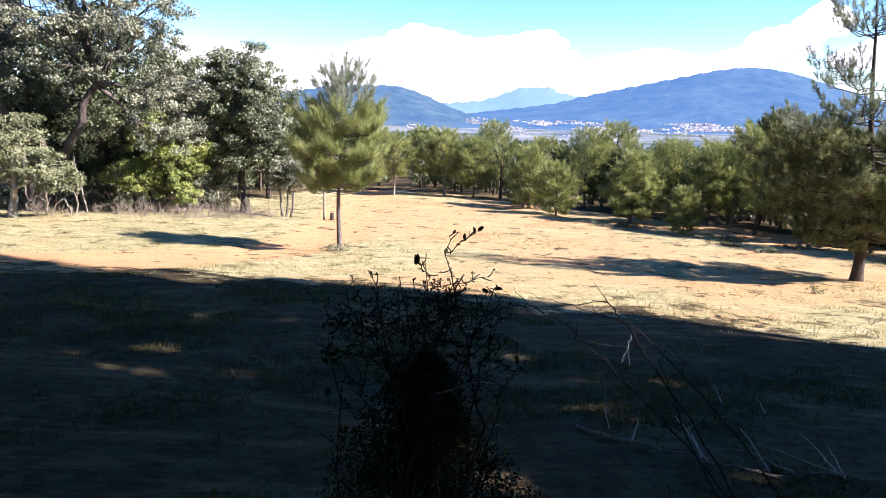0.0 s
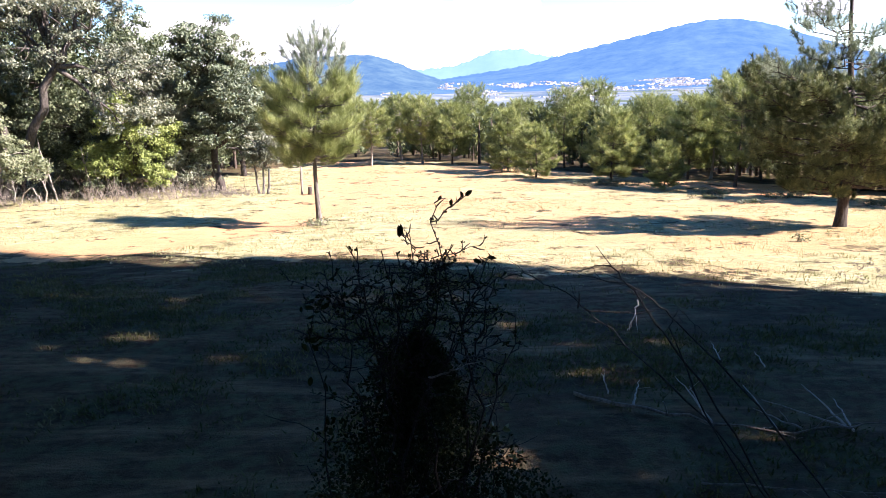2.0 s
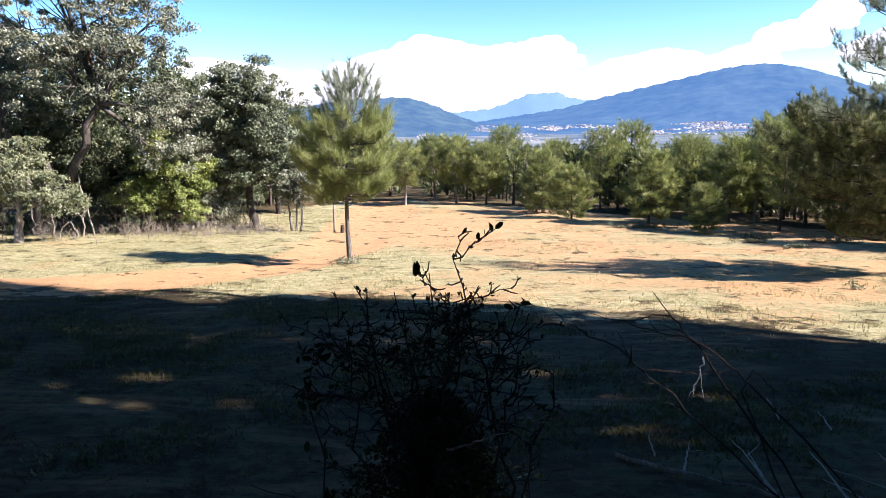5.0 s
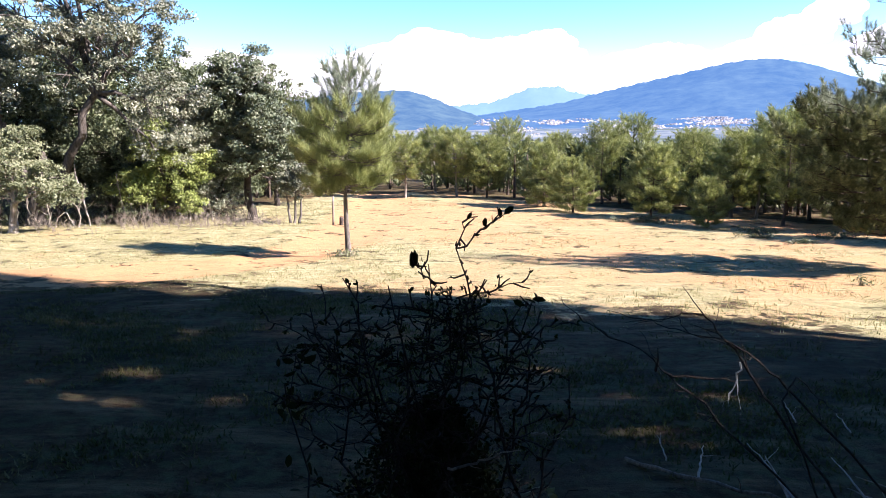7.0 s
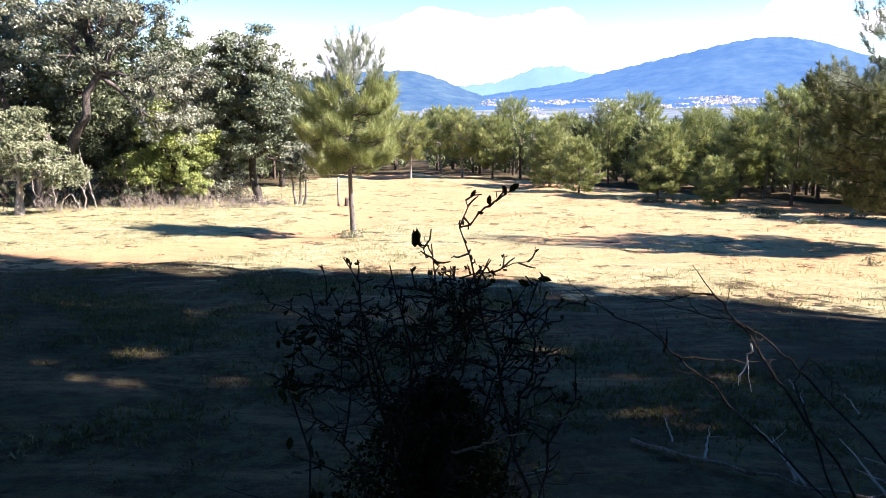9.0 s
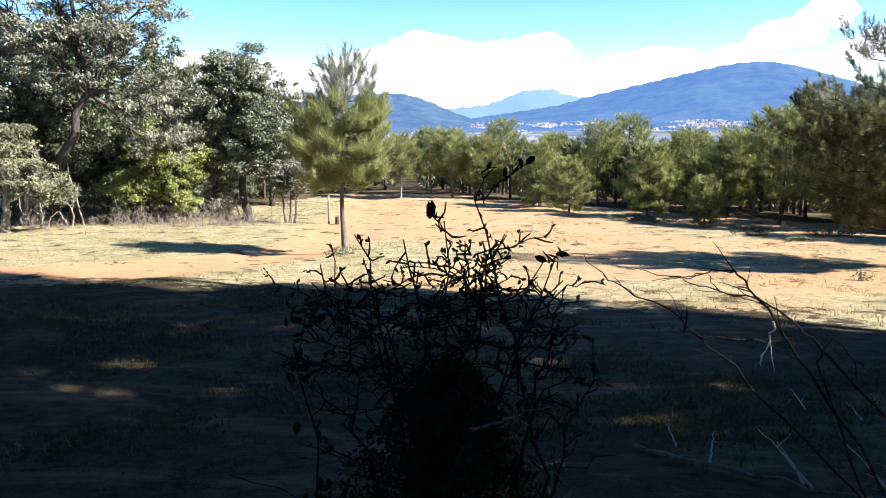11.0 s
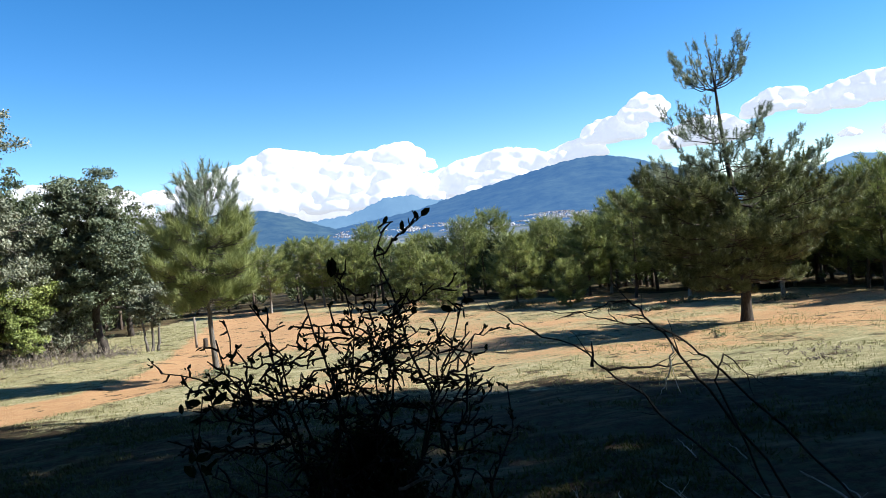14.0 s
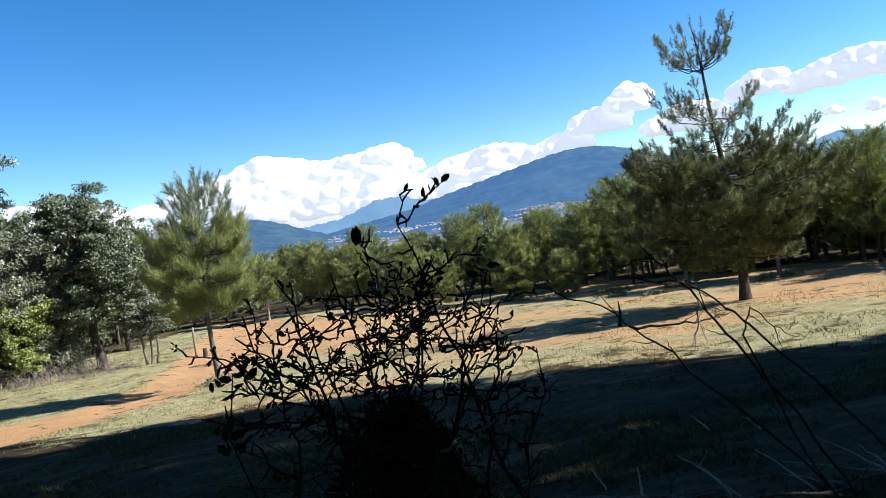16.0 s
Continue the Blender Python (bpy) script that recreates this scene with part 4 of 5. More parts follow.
def cloud(tops, base, seed, dist=4300.0, size=0.75, label="white cumulus cloud with a flat grey base"):
    """A cloud bank: its top line as (azimuth, elevation) in degrees over a level base."""
    rng = np.random.default_rng(seed)
    az, el = np.array(tops, float).T
    Vs, Fs, n0 = [], [], 0

    def puff(c, R, shape):
        nonlocal n0
        V0, F0 = shape
        w0 = rng.uniform(0, 50, 3)
        d = np.zeros(len(V0))
        for f, am in ((1.7, 0.2), (3.6, 0.045)):
            w = V0 * f + w0
            d += am * np.abs(np.sin(w[:, 0] + 1.3 * np.sin(w[:, 1]))) * np.abs(np.cos(w[:, 1] + 1.1 * np.sin(w[:, 2]))) * 1.6
        q = V0 * (0.84 + d)[:, None]
        q[:, 2] = np.where(q[:, 2] < -0.25, -0.25 + (q[:, 2] + 0.25) * 0.3, q[:, 2])
        Vs.append(c + q * R * np.array([1.3, 1.15, 0.95]))
        Fs.append(F0 + n0)
        n0 += len(q)

    def at(a, e, D):
        return np.array([D * math.sin(radians(a)), D * math.cos(radians(a)), 1.6 + D * math.tan(radians(e))])

    # lobes along the top line, then rows of lower ones, each row further forward and paler at its foot
    row = 0
    while True:
        a = az[0] + 0.2 * size
        any_ = False
        while a < az[-1]:
            top = np.interp(a, az, el) - row * size * 0.8
            r = size * rng.uniform(0.5, 1.0)
            r = min(r, max(0.16, (np.interp(a, az, el) - base) * 0.55))
            if top - 0.9 * r > base - 0.1 or row == 0:
                any_ = True
                D = dist - row * 40 + rng.uniform(-40, 40)
                e = max(base + 0.25 * r, top - 0.92 * r + rng.normal() * 0.08 * size * min(row, 1))
                R = D * math.tan(radians(r))
                c = at(a, e, D)
                puff(c, R, ICO)
                for _ in range(3):
                    n = unit(rng.normal(size=3) * np.array([1, 0.5, 0.7]) + np.array([0, -0.2, 0.5]))
                    puff(c + n * R * 0.66, R * rng.uniform(0.34, 0.58), ICO3)
            a += r * rng.uniform(0.75, 1.15)
        row += 1
        if not any_ or row > 9:
            break
    ob = piece("cloud", mesh_of("cloud", np.concatenate(Vs), np.concatenate(Fs), True), M_CLOUD)
    rm = ob.modifiers.new("merge", "REMESH")
    rm.mode, rm.voxel_size, rm.use_smooth_shade = "VOXEL", 8.0, True
    sm = ob.modifiers.new("soften", "SMOOTH")
    sm.factor, sm.iterations = 0.5, 18
    return tagged(ob, label, "cloud", "cumulus clouds", "structure")


cloud([(-23, 3.0), (-20.4, 5.3), (-17, 5.0), (-13.5, 4.5), (-12.3, 3.4)], 1.2, 61)
cloud([(-12.2, 4.2), (-11.2, 4.5), (-10.3, 3.9)], 3.2, 62, size=0.6)
cloud([(-10, 3.4), (-9, 4.9), (-5, 6.0), (-2.2, 7.0), (1, 6.4), (2.4, 6.1), (5, 6.2), (8.1, 6.8), (9.5, 5.9), (10.2, 4.6)], 1.6, 63, size=1.15)
cloud([(-12, 2.4), (-8, 3.4), (-2, 4.0), (5, 3.8), (10, 3.6), (13, 2.8)], 0.6, 64, size=1.0, dist=4550)
cloud([(10.4, 3.8), (12.5, 4.7), (16.4, 5.5), (18.6, 5.2), (20.4, 4.4)], 1.6, 65, size=0.95)
cloud([(19.9, 4.7), (22.3, 5.5), (24.6, 5.9)], 3.7, 66, size=0.75)
cloud([(23.2, 6.0), (24.6, 6.9), (26.3, 7.0), (27.6, 6.4)], 5.0, 71, size=0.8)
cloud([(26.4, 7.4), (27.6, 8.5), (28.8, 8.2), (29.6, 7.3)], 6.2, 72, size=0.75)
cloud([(28.8, 4.9), (31.5, 6.1), (34, 6.0), (35.5, 4.9)], 4.0, 73, size=0.85)
cloud([(35.4, 6.6), (37.2, 7.5), (39.4, 7.2)], 5.5, 67, size=0.7)
cloud([(39.2, 6.4), (41.6, 7.2), (43.9, 7.6), (47, 7.4)], 5.3, 68, size=0.8)
cloud([(41.2, 3.5), (41.9, 3.9), (42.6, 3.6)], 3.2, 69, size=0.35)
cloud([(44.0, 3.6), (44.5, 4.0), (45.2, 3.5)], 2.9, 70, size=0.35)


# ---- the town in the valley ----
def house_material():
    m, nt, b = mat("painted_houses", 0.9, 0.1)
    geo = nt.nodes.new("ShaderNodeNewGeometry")
    nt.links.new(ramp(nt, geo.outputs["Random Per Island"], [(0.0, (0.6, 0.6, 0.6)), (0.2, (0.36, 0.36, 0.36)), (0.5, (0.22, 0.21, 0.2)), (0.8, (0.16, 0.135, 0.12)), (0.95, (0.4, 0.38, 0.36))]).outputs[0], b.inputs["Base Color"])
    # faint blue glow added to the walls for distant haze
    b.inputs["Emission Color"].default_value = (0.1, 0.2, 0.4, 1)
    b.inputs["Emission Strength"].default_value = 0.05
    return m


from mathutils.bvhtree import BVHTree


def build_town():
    rng = np.random.default_rng(9)
    box = np.array([(-1, -1, 0), (1, -1, 0), (1, 1, 0), (-1, 1, 0), (-1, -1, 1), (1, -1, 1), (1, 1, 1), (-1, 1, 1), (-1, 0, 1.45), (1, 0, 1.45)], float)
    fac = np.array([(0, 1, 5, 4), (1, 2, 6, 5), (2, 3, 7, 6), (3, 0, 4, 7), (4, 5, 9, 8), (6, 7, 8, 9), (5, 6, 9, 9), (7, 4, 8, 8)])
    Vs, Fs, n0 = [], [], 0
    # houses stand on the valley floor and the feet of the mountains
    grounds = []
    for nm in ("backdrop_valley", "backdrop_mountain", "backdrop_hill", "backdrop_peak"):
        me = bpy.data.objects[nm].data
        grounds.append(BVHTree.FromPolygons([v.co for v in me.vertices], [tuple(q.vertices) for q in me.polygons]))
    spots = [(3, -0.6, 1.6, 0.12, 70), (9, -0.5, 3.0, 0.1, 170), (14, -0.95, 3.2, 0.22, 260), (21, -0.48, 2.4, 0.16, 330), (6, -1.2, 2.4, 0.2, 130), (13, -1.7, 3.0, 0.25, 160), (-2.6, -1.2, 0.7, 0.12, 30), (18, -0.8, 3.5, 0.15, 160)]
    for a0, e0, sa, se, n in spots:
        quarters = [(rng.normal(a0, sa * 0.55), rng.normal(e0, se), rng.uniform(0.15, 0.5), rng.uniform(0.015, 0.06)) for _ in range(max(3, n // 11))]
        for _ in range(int(n * 1.9)):
            qa, qe, wa, we = quarters[rng.integers(0, len(quarters))]
            a, e = radians(rng.normal(qa, wa)), radians(min(-0.22, rng.normal(qe, we)))
            eye = Vector((0, 0, 1.6))
            hits = [h for h in (g.ray_cast(eye, Vector((math.sin(a), math.cos(a), math.tan(e))))  for g in grounds) if h[0]]
            if not hits:
                continue
            p = min(hits, key=lambda h: h[3])[0]
            r, z = math.hypot(p.x, p.y), p.z
            if r < 600:
                continue
            t = rng.uniform(0, 3.14)
            w = rng.uniform(0.9, 2.3) * r / 2200
            q = box * np.array([w * rng.uniform(0.9, 1.8), w, w * rng.uniform(0.9, 1.5)])
            c, s_ = math.cos(t), math.sin(t)
            q = np.stack([q[:, 0] * c - q[:, 1] * s_, q[:, 0] * s_ + q[:, 1] * c, q[:, 2]], -1)
            Vs.append(q + np.array([r * math.sin(a), r * math.cos(a), z - 1.0]))
            Fs.append(fac + n0)
            n0 += len(box)
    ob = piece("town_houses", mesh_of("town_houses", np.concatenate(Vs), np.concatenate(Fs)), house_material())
    tagged(ob, "white and brick houses of a town in the valley", "town", kind="stuff")


build_town()


# ---- the thorny shrub in front of the viewer ----
def blades(P, D, size, rng):
    """Single small leaves at P along D."""
    k = len(P)
    D = unit(D)
    N = unit(rng.normal(size=(k, 3)))
    B = unit(np.cross(N, D))
    s = (size * rng.uniform(0.7, 1.25, k))[:, None]
    U = unit(np.cross(B, D)) * s * 0.1
    L1, L2 = P + D * s * 0.3 + B * s * 0.24 + U, P + D * s * 0.7 + B * s * 0.22 + U
    R1, R2 = P + D * s * 0.3 - B * s * 0.24 + U, P + D * s * 0.7 - B * s * 0.22 + U
    V = np.stack([P, L1, L2, P + D * s, R2, R1], 1).reshape(-1, 3)
    i = np.arange(k)[:, None] * 6
    return V, np.concatenate([i + np.array([[0, 1, 2, 3]]), i + np.array([[0, 3, 4, 5]])])


def shrub():
    rng = np.random.default_rng(77)
    root = new("thorn_shrub")
    x0, y0 = -0.03, 2.4
    z0 = float(height(np.float64(x0), np.float64(y0)))
    base = np.array([x0, y0, z0])
    LP, LD, LS = [], [], []

    def spur(p, d, tb, n_leaf, ln):
        """A short side twig with its bud leaves."""
        e = p + d * ln
        tb.add([p, (p + e) / 2 + rng.normal(size=3) * 0.004, e], [0.0026, 0.0022, 0.0014])
        for _ in range(n_leaf):
            LP.append(e - d * 0.004 + rng.normal(size=3) * 0.0025)
            LD.append(d + rng.normal(size=3) * 0.8)
            LS.append(rng.uniform(0.009, 0.016))

    def dress(P, tb, step, leaf_p, n_leaf):
        for a, b in zip(P, P[1:]):
            ln = np.linalg.norm(b - a)
            for _ in range(max(1, int(ln / step))):
                p = a + (b - a) * rng.uniform(0, 1)
                d = unit(unit(b - a) * 0.6 + rng.normal(size=3) * 0.8 + np.array([0, 0, 0.2]))
                spur(p, d, tb, n_leaf if rng.uniform() < leaf_p else 0, rng.uniform(0.01, 0.05))

    tips = [(0.02, 2.40, 1.11), (0.20, 2.38, 0.98), (-0.33, 2.38, 0.97), (-0.26, 2.44, 1.03), (-0.14, 2.36, 1.03), (0.09, 2.42, 1.03), (0.05, 2.3, 1.02), (-0.05, 2.5, 1.05), (-0.2, 2.32, 0.93),
            (0.24, 2.5, 0.9), (0.15, 2.3, 0.87), (-0.3, 2.5, 0.86), (0.3, 2.42, 0.78), (-0.1, 2.25, 0.9), (0.0, 2.55, 0.92)]
    for i, t in enumerate(tips):
        t = np.array(t)
        foot = base + np.array([rng.normal() * 0.12, rng.normal() * 0.1, -0.05])
        knee = foot + (t - foot) * 0.55 * np.array([0.8, 0.8, 1]) + rng.normal(size=3) * 0.06
        tb = Tubes(6)
        P = np.concatenate([zigzag(foot, knee, 7, 0.01, rng), zigzag(knee, t, 9, 0.013 if i else 0.006, rng)[1:]])
        tb.add(P, np.linspace(0.007, 0.0015, len(P)))
        dress(P[6:], tb, 0.02, 0.6, 3)
        for _ in range(4):
            j = rng.integers(4, len(P) - 1)
            d = unit((t - foot) * np.array([1.2, 1.2, 0.35]) + rng.normal(size=3) * np.array([0.6, 0.5, 0.3]))
            ln = rng.uniform(0.08, 0.24)
            Q = zigzag(P[j], P[j] + d * ln, 6, 0.011, rng)
            if Q[-1][2] > 1.0:
                continue
            tb.add(Q, np.linspace(0.0026, 0.0012, 6))
            dress(Q, tb, 0.02, 0.45, 4)
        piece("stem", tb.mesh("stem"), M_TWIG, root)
    # crooked side twigs crossing one another
    for _ in range(24):
        a = np.array([rng.uniform(-0.32, 0.2), rng.uniform(2.28, 2.5), rng.uniform(0.62, 0.93)])
        d = np.array([rng.choice([-1, 1]) * rng.uniform(0.08, 0.2), rng.normal() * 0.04, rng.uniform(-0.03, 0.09)])
        tb = Tubes(5)
        Q = zigzag(a, a + d, 6, 0.009, rng)
        tb.add(Q, np.linspace(0.0026, 0.0012, 6))
        dress(Q, tb, 0.018, 0.5, 4)
        piece("twig", tb.mesh("twig"), M_TWIG, root)
    # long thorny side shoots with buds, curving outwards
    for q in range(20):
        side = -1 if q % 3 else 1
        a = np.array([rng.uniform(-0.22, 0.12), rng.uniform(2.3, 2.5), rng.uniform(0.5, 0.86)])
        ln = rng.uniform(0.1, 0.22)
        Q = zigzag(a, a + np.array([side * ln, rng.normal() * 0.05, ln * rng.uniform(0.05, 0.55)]), 8, 0.007, rng)
        Q[:, 2] += -0.12 * ln * np.sin(np.linspace(0, math.pi, 8))
        tb = Tubes(5)
        tb.add(Q, np.linspace(0.003, 0.0013, 8))
        dress(Q, tb, 0.014, 0.5, 3)
        piece("twig", tb.mesh("twig"), M_TWIG, root)
    # forked twigs round the tall middle stem
    for _ in range(10):
        a = np.array([rng.uniform(-0.05, 0.04), rng.uniform(2.36, 2.44), rng.uniform(0.84, 1.0)])
        d = np.array([rng.normal() * 0.06, rng.normal() * 0.03, rng.uniform(0.02, 0.09)])
        Q = zigzag(a, a + d, 6, 0.006, rng)
        tb = Tubes(5)
        tb.add(Q, np.linspace(0.0024, 0.001, 6))
        dress(Q, tb, 0.014, 0.5, 3)
        piece("twig", tb.mesh("twig"), M_TWIG, root)
    # fine bare twigs inside
    for _ in range(46):
        a = np.array([rng.uniform(-0.3, 0.24), rng.uniform(2.25, 2.55), rng.uniform(-0.1, 0.62)])
        d = np.array([rng.normal() * 0.2, rng.normal() * 0.06, rng.uniform(0.0, 0.16)])
        tb = Tubes(4)
        tb.add(zigzag(a, a + d, 6, 0.01, rng), np.linspace(0.0022, 0.0009, 6))
        piece("twig", tb.mesh("twig"), M_TWIG, root)
    # the two bare top twigs, and the leaves at their ends
    tb = Tubes(6)
    fork = np.array([0.02, 2.40, 1.11])
    for e, k in (((0.135, 2.42, 1.188), 7), ((0.045, 2.4, 1.18), 1), ((-0.08, 2.33, 1.1), 0)):
        e = np.array(e)
        p0 = fork if k else np.array([-0.03, 2.38, 1.03])
        Q = zigzag(p0, e, 6, 0.005, rng)
        tb.add(Q, np.linspace(0.0024, 0.001, 6))
        dress(Q, tb, 0.03, 0.15, 1)
        for q in range(k):
            LP.append(e - (e - fork) * 0.075 * q)
            LD.append(unit(e - fork) * 0.7 + np.array([(-1) ** q * 0.7, rng.normal() * 0.4, 0.6]))
            LS.append(0.026)
    piece("stem", tb.mesh("stem"), M_TWIG, root)
    for _ in range(5):
        LP.append(np.array([-0.08, 2.33, 1.078]))
        LD.append(np.array([0.12 * rng.normal(), 0.1, 1.0]))
        LS.append(0.038)
    for _ in range(9):
        LP.append(np.array([0.2, 2.38, 0.975]) + rng.normal(size=3) * 0.012)
        LD.append(rng.normal(size=3) + np.array([0, 0, 0.7]))
        LS.append(0.03)
    # a leafy side shoot
    tb = Tubes(6)
    Q = zigzag((-0.36, 2.34, z0 - 0.03), (-0.365, 2.36, 0.86), 9, 0.012, rng)
    tb.add(Q, np.linspace(0.005, 0.0015, 9))
    piece("stem", tb.mesh("stem"), M_TWIG, root)
    for q in range(42):
        j = rng.integers(5, 9)
        LP.append(Q[j] + rng.normal(size=3) * 0.012 + np.array([rng.normal() * 0.02, 0, rng.uniform(-0.03, 0.01)]))
        LD.append(rng.normal(size=3) + np.array([0, 0, 0.4]))
        LS.append(0.032)
    # thick leafy lower part
    n = 24000
    a = rng.uniform(0, 6.283, n)
    u = rng.uniform(0, 1, n) ** 1.3
    r = (0.58 * (1 - u) ** 0.8 + 0.02) * (0.85 + 0.3 * np.sin(3 * a + 6 * u)) * np.sqrt(rng.uniform(0.02, 1, n))
    P = np.stack([x0 + r * np.cos(a) * 1.1, y0 + 0.05 + r * np.sin(a) * 0.8, z0 + 0.02 + 0.95 * u], -1)
    V1, F1 = blades(P, rng.normal(size=(n, 3)) + np.array([0, 0, 0.3]), 0.017, rng)
    V2, F2 = blades(np.array(LP), np.array(LD), np.array(LS), rng)
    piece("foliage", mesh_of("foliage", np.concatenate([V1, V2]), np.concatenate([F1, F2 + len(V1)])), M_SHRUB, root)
    root.location = (0, 0, 0)
    tagged(root, "dark thorny shrub with bare twigs and few small leaves", "shrub")


shrub()


# ---- dead branches beside the shrub ----
def branch(pts, r0, material, seed, label, twigs=5, name="dead_branch", amp=0.01, tw=0.18):
    rng = np.random.default_rng(seed)
    root = new(name)
    P = []
    for a, b in zip(pts, pts[1:]):
        P.append(zigzag(a, b, 5, amp, rng)[:-1])
    P = np.concatenate(P + [[pts[-1]]])
    tb = Tubes(6)
    tb.add(P, np.linspace(r0, r0 * 0.25, len(P)))
    stem = piece("stem", tb.mesh("stem"), material, root)
    for _ in range(twigs):
        j = rng.integers(len(P) // 4, len(P) - 1)
        d = unit(unit(P[j + 1] - P[j]) * 0.9 + rng.normal(size=3) * 0.6)
        t2 = Tubes(5)
        Q = zigzag(P[j], P[j] + d * tw * rng.uniform(0.5, 1.3), 5, amp * 0.7, rng)
        t2.add(Q, np.linspace(r0 * 0.4, r0 * 0.14, 5))
        piece("twig", t2.mesh("twig"), material, stem)
    return tagged(root, label, "branch")


def gz(x, y, up=0.0):
    return (x, y, float(height(np.float64(x), np.float64(y))) + up)


DEADL = "dark leafless branch arching up from the ground"
branch([gz(1.5, 2.6), (1.08, 2.5, 0.25), (0.78, 2.45, 0.56), (0.597, 2.42, 0.739), (0.507, 2.42, 0.825), (0.369, 2.44, 0.9), (0.326, 2.45, 0.925)], 0.004, M_DEAD, 81, DEADL, 8, amp=0.005, tw=0.1)
branch([gz(1.5, 2.65), (1.14, 2.5, 0.25), (0.813, 2.42, 0.699), (0.722, 2.42, 0.826), (0.665, 2.42, 0.889), (0.624, 2.42, 0.939), (0.565, 2.42, 0.937), (0.508, 2.42, 0.922)], 0.0045, M_DEAD, 82, DEADL, 9, amp=0.004, tw=0.1)
branch([gz(1.75, 2.5), (1.2, 2.46, 0.38), (0.854, 2.42, 0.737), (0.81, 2.42, 0.78), (0.75, 2.42, 0.831), (0.682, 2.42, 0.874), (0.559, 2.42, 0.903), (0.474, 2.42, 0.925)], 0.004, M_DEAD, 83, DEADL, 8, amp=0.004, tw=0.1)
branch([gz(1.4, 2.52), (1.0, 2.46, 0.36), (0.833, 2.42, 0.714), (0.862, 2.42, 0.778), (0.9, 2.42, 0.742), (0.926, 2.42, 0.71)], 0.0036, M_DEAD, 86, DEADL, 4, amp=0.003, tw=0.07)
branch([(0.539, 2.425, 0.788), (0.636, 2.42, 0.774), (0.735, 2.42, 0.769), (0.81, 2.42, 0.776)], 0.0035, M_DEAD, 84, "thin dark twig caught between dead branches", 3, amp=0.003, tw=0.06)
branch([(0.516, 2.425, 0.791), (0.517, 2.42, 0.853)], 0.0045, M_DEAD, 87, "broken upright stub on a dead branch", 1, amp=0.002, tw=0.04)
branch([(0.712, 2.4, 0.823), (0.705, 2.4, 0.765), (0.691, 2.4, 0.715)], 0.0028, M_PALE_TWIG, 85, "bleached forked twig hanging on a dead branch", 2, "pale_twig", 0.004, 0.08)
FALLEN = "grey fallen branch lying on shaded ground"
branch([gz(0.96, 4.33, 0.03), gz(1.25, 4.05, 0.03), gz(1.64, 3.8, 0.03), gz(1.98, 3.68, 0.03), gz(2.41, 3.68, 0.04), gz(2.8, 3.74, 0.06)], 0.014, M_DRY, 91, FALLEN, 6, "fallen_branch", 0.012, 0.25)
STICK = "thin bleached stick leaning on a fallen branch"
for i, (ax, ay, bx, by, up) in enumerate([(1.68, 3.85, 1.66, 4.4, 0.08), (1.66, 3.9, 1.72, 4.3, 0.05), (1.28, 4.08, 1.42, 4.4, 0.06), (2.02, 3.76, 2.05, 4.25, 0.09), (2.16, 3.74, 2.0, 4.0, 0.03), (2.43, 3.72, 2.1, 4.1, 0.05),
                                          (2.43, 3.76, 2.44, 4.25, 0.09), (2.43, 3.68, 2.53, 4.05, 0.06), (2.23, 4.98, 2.34, 5.4, 0.03), (2.5, 4.83, 2.55, 5.09, 0.03), (1.19, 4.33, 1.22, 4.61, 0.05)]):
    branch([gz(ax, ay, 0.02), gz((ax + bx) / 2, (ay + by) / 2, 0.02 + 0.6 * up), gz(bx, by, 0.02 + up)], 0.008 if i < 8 else 0.006, M_STICK, 192 + i, STICK, 1 if i % 2 == 0 else 0, "fallen_stick", 0.004, 0.12)
branch([gz(1.3, 3.1, 0.03), gz(1.7, 2.95, 0.06), gz(2.2, 2.9, 0.05)], 0.006, M_DRY, 96, FALLEN, 4, "fallen_branch")


# ---- brush, saplings and stumps by the track ----
def brush(x, y, w, h, n, material, seed, label, name="brush", leafy=0, leaf_m=None):
    rng = np.random.default_rng(seed)
    root = new(name)
    tb = Tubes(4)
    tips = []
    for _ in range(n):
        bx, by = rng.normal(0, w * 0.45), rng.normal(0, w * 0.25)
        g = float(height(np.float64(x + bx), np.float64(y + by)))
        hh = h * rng.uniform(0.4, 1.1)
        e = np.array([x + bx + rng.normal() * hh * 0.5, y + by + rng.normal() * hh * 0.4, g + hh])
        P = zigzag((x + bx, y + by, g - 0.03), e, 5, 0.03, rng)
        tb.add(P, np.linspace(0.008, 0.003, 5))
        for _ in range(3):
            j = rng.integers(1, 4)
            q = P[j] + (unit(rng.normal(size=3)) + np.array([0, 0, 0.3])) * hh * 0.4
            tb.add([P[j], (P[j] + q) / 2, q], [0.005, 0.004, 0.002])
            tips.append(q)
        tips.append(e)
    piece("stems", tb.mesh("stems"), material, root)
    if leafy:
        T = np.array(tips)
        V, F = leaf_cloud(T, np.full(len(T), 0.09), leafy, 0.05, rng)
        piece("leaves", mesh_of("leaves", V, F), leaf_m, root)
    return tagged(root, label, "brush", kind="stuff")


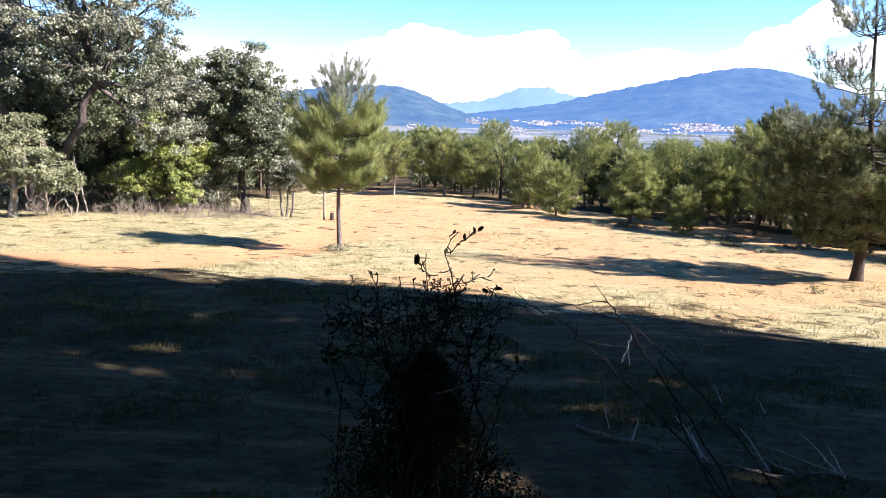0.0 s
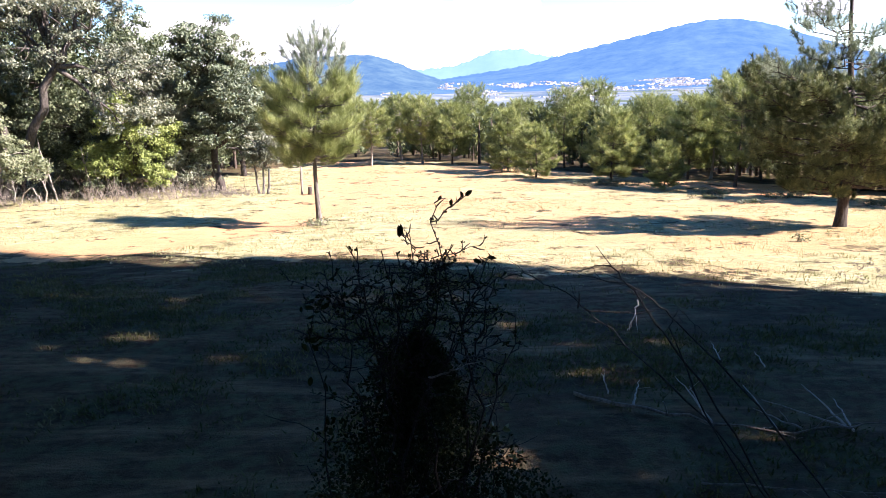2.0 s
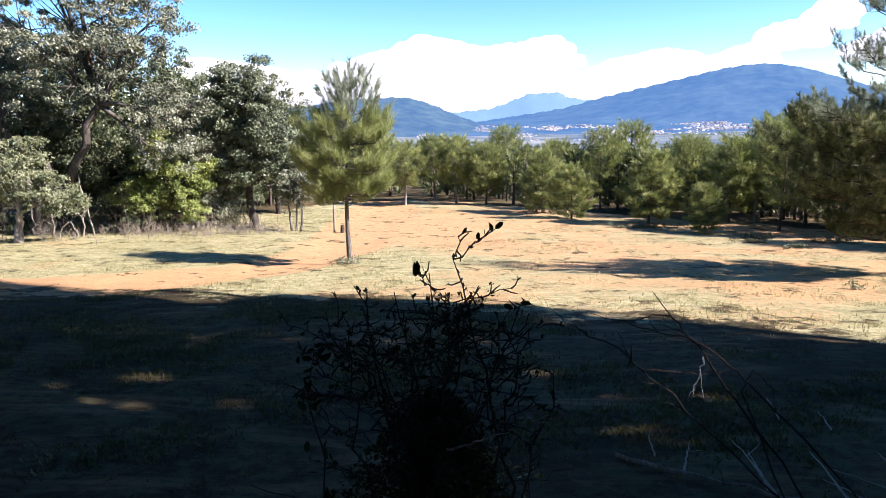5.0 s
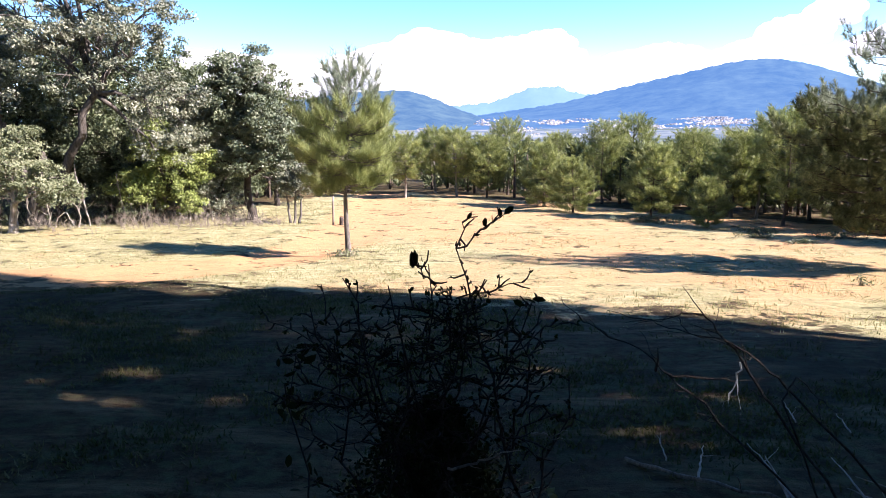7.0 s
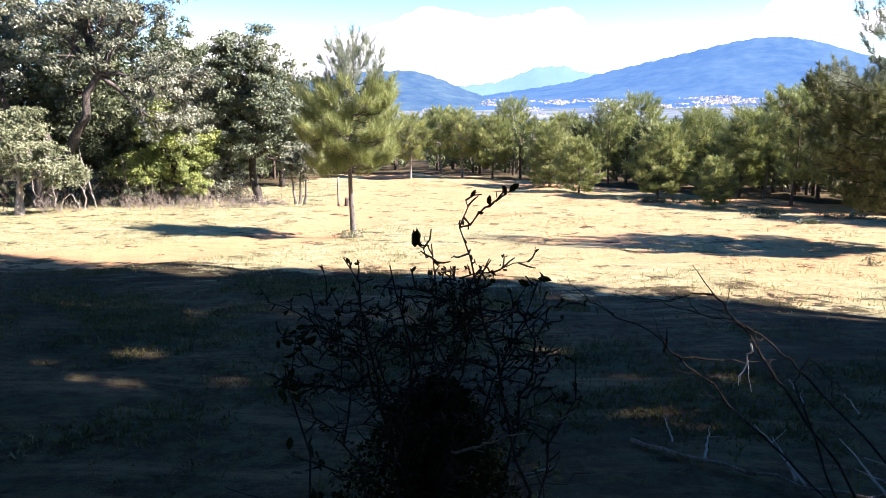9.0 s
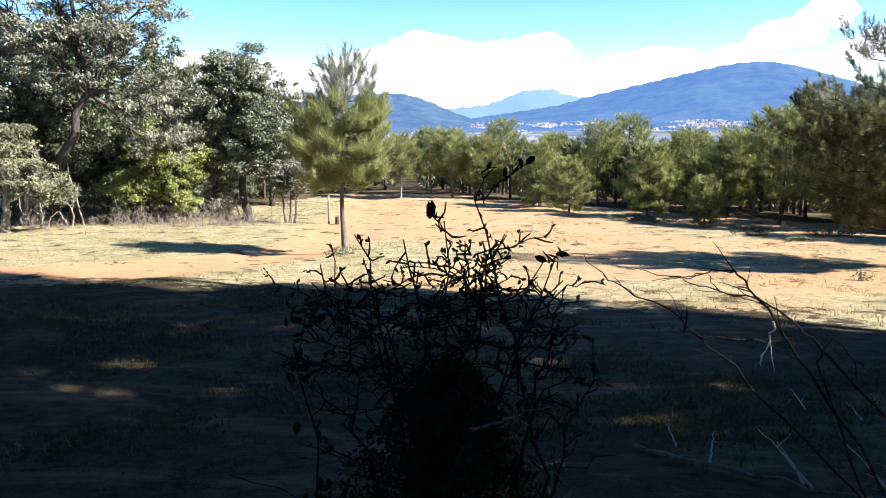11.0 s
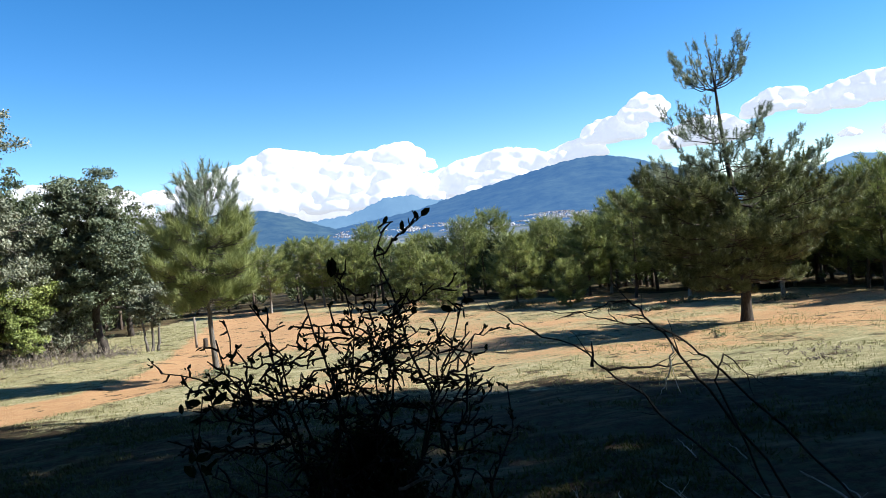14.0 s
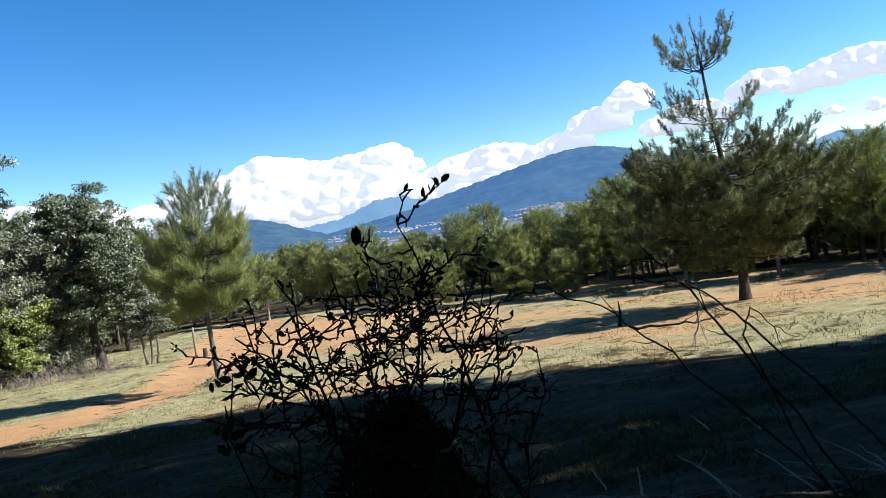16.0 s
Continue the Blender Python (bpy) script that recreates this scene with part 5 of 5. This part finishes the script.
brush(-7.6, 21.6, 1.7, 0.45, 120, M_DRY, 101, "grey heap of dry brushwood beside the track")
brush(-6.0, 22.3, 1.0, 0.3, 50, M_DRY, 102, "grey heap of dry brushwood beside the track")
brush(-9.8, 21.4, 1.6, 0.5, 70, M_DRY, 103, "dry weeds at the edge of the wood")
brush(-12.0, 20.6, 2.6, 0.3, 90, M_DRY, 104, "dry weeds at the edge of the wood")
brush(-10.8, 22.6, 3.6, 1.1, 130, M_BARK_OAK, 105, "dark undergrowth under the oaks", "undergrowth", 14, M_OAK_DARK)
brush(-14.5, 21.8, 3.0, 1.3, 120, M_BARK_OAK, 106, "dark undergrowth under the oaks", "undergrowth", 14, M_OAK_DARK)
brush(-8.2, 24.2, 1.6, 0.9, 70, M_BARK_OAK, 107, "leafy undergrowth under the oaks", "undergrowth", 14, M_OAK)
brush(6.5, 23.5, 1.1, 0.16, 50, M_BARK_OAK, 108, "low dark heath on the clearing", "low_shrub", 8, M_OAK_DARK)


for i, (x, y, w, h, n) in enumerate([(9.1, 20.7, 0.6, 0.13, 30), (10.4, 19.5, 0.8, 0.12, 30), (8.3, 19.2, 0.5, 0.08, 16), (8.8, 18.0, 0.4, 0.08, 14), (12.2, 17.4, 0.7, 0.13, 26), (4.4, 29.2, 0.9, 0.25, 36)]):
    brush(x, y, w, h, n, M_BARK_OAK, 160 + i, "low dark heath at the clearing's edge", "low_shrub", 8, M_OAK_DARK)
for i, (x, y, w, h, n) in enumerate([(6.3, 8.8, 0.9, 0.07, 34), (5.9, 8.3, 0.6, 0.06, 20), (6.7, 11.7, 0.1, 0.13, 6), (-2.3, 15.3, 0.3, 0.12, 24)]):
    brush(x, y, w, h, n, M_DRY, 170 + i, "grey-green weeds in the dry grass", "weeds", 0 if w > 0.5 else 4, M_OAK_PALE)
branch([gz(-11.75, 20.4), gz(-11.55, 20.4, 0.36), gz(-11.3, 20.4, 0.5), gz(-11.1, 20.35, 0.24), gz(-11.2, 20.3, 0.0)], 0.022, M_STICK, 158, "bleached bent dead branch at the wood's edge", 3, "dead_branch", 0.02, 0.4)


def sapling(x, y, h, r, seed, label, material):
    rng = np.random.default_rng(seed)
    root = new("sapling")
    tb = Tubes(7)
    P = zigzag((0, 0, -0.1), (rng.normal() * 0.12 * h, 0, h), 7, 0.03, rng)
    tb.add(P, np.linspace(r, r * 0.5, 7))
    for _ in range(4):
        j = rng.integers(2, 6)
        tb.add(zigzag(P[j], P[j] + np.array([rng.normal() * 0.3, rng.normal() * 0.2, rng.uniform(0.2, 0.5)]) * h * 0.5, 4, 0.02, rng), [r * 0.5, r * 0.4, r * 0.3, r * 0.15])
    piece("stem", tb.mesh("stem"), material, root)
    tagged(root, label, "sapling", "bare stems at the wood's edge")
    return plant(root, x, y)


for i, (x, y, h) in enumerate([(-13.0, 21.3, 0.9), (-12.3, 21.2, 1.2), (-11.0, 21.1, 1.9), (-11.3, 20.9, 1.0), (-10.3, 21.9, 1.6), (-9.7, 22.0, 1.3), (-9.2, 22.4, 1.1), (-8.7, 23.0, 1.2), (-8.3, 23.2, 1.0), (-8.0, 23.1, 1.1), (-10.0, 21.8, 0.9)]):
    sapling(x, y, h, 0.03, 110 + i, "thin pale bare stem at the edge of the wood", M_BARK_PALE)


def post(x, y, h, r, label, name, seed):
    rng = np.random.default_rng(seed)
    root = new(name)
    tb = Tubes(8)
    P = zigzag((0, 0, -0.1), (0.02, 0, h), 5, 0.006, rng)
    tb.add(np.concatenate([P, [P[-1] + np.array([0, 0, 0.004])]]), [r, r * 0.98, r * 0.96, r * 0.95, r * 0.93, 0.001])
    piece("shaft", tb.mesh("shaft"), M_BARK_OAK if h < 0.5 else M_DRY, root)
    tagged(root, label, "post")
    return plant(root, x, y)


post(-3.87, 22.5, 0.95, 0.035, "thin grey wooden stake beside the track", "stake", 131)
post(-3.6, 22.4, 0.28, 0.07, "short weathered tree stump beside the track", "stump", 132)


# ---- a pale weed beside the shrub ----
def weed(x, y, h, seed, label):
    rng = np.random.default_rng(seed)
    root = new("weed")
    tb = Tubes(6)
    P = zigzag((0, 0, -0.04), (0.02, 0.01, h), 7, 0.008, rng)
    tb.add(P, np.linspace(0.004, 0.0015, 7))
    LP, LD = [], []
    for j in range(2, 7):
        for _ in range(2 + 2 * (j > 4)):
            d = unit(np.array([rng.normal(), rng.normal(), 0.5]))
            e = P[j] + d * 0.035
            tb.add([P[j], (P[j] + e) / 2, e], [0.0015, 0.0012, 0.0008])
            for _ in range(3):
                LP.append(e)
                LD.append(d + rng.normal(size=3) * 0.5)
    piece("stem", tb.mesh("stem"), M_TWIG, root)
    V, F = blades(np.array(LP), np.array(LD), np.full(len(LP), 0.034), rng)
    piece("foliage", mesh_of("foliage", V, F), M_OAK_PALE, root)
    tagged(root, label, "weed")
    return plant(root, x, y, 0, 0.0)


weed(0.25, 2.74, 0.58, 141, "slender weed with pale dusty green leaves")
weed(0.33, 2.9, 0.3, 142, "low weed with pale leaves in the shade")
PALE = "bleached broken twig caught in the shrub"
branch([(0.0, 2.13, 0.69), (0.06, 2.11, 0.712), (0.098, 2.11, 0.728), (0.15, 2.11, 0.742)], 0.0035, M_DRY, 151, PALE, 2, "broken_twig", 0.003, 0.05)
branch([(0.172, 2.12, 0.775), (0.195, 2.11, 0.779), (0.212, 2.11, 0.772), (0.245, 2.11, 0.785)], 0.003, M_DRY, 152, PALE, 2, "broken_twig", 0.003, 0.04)
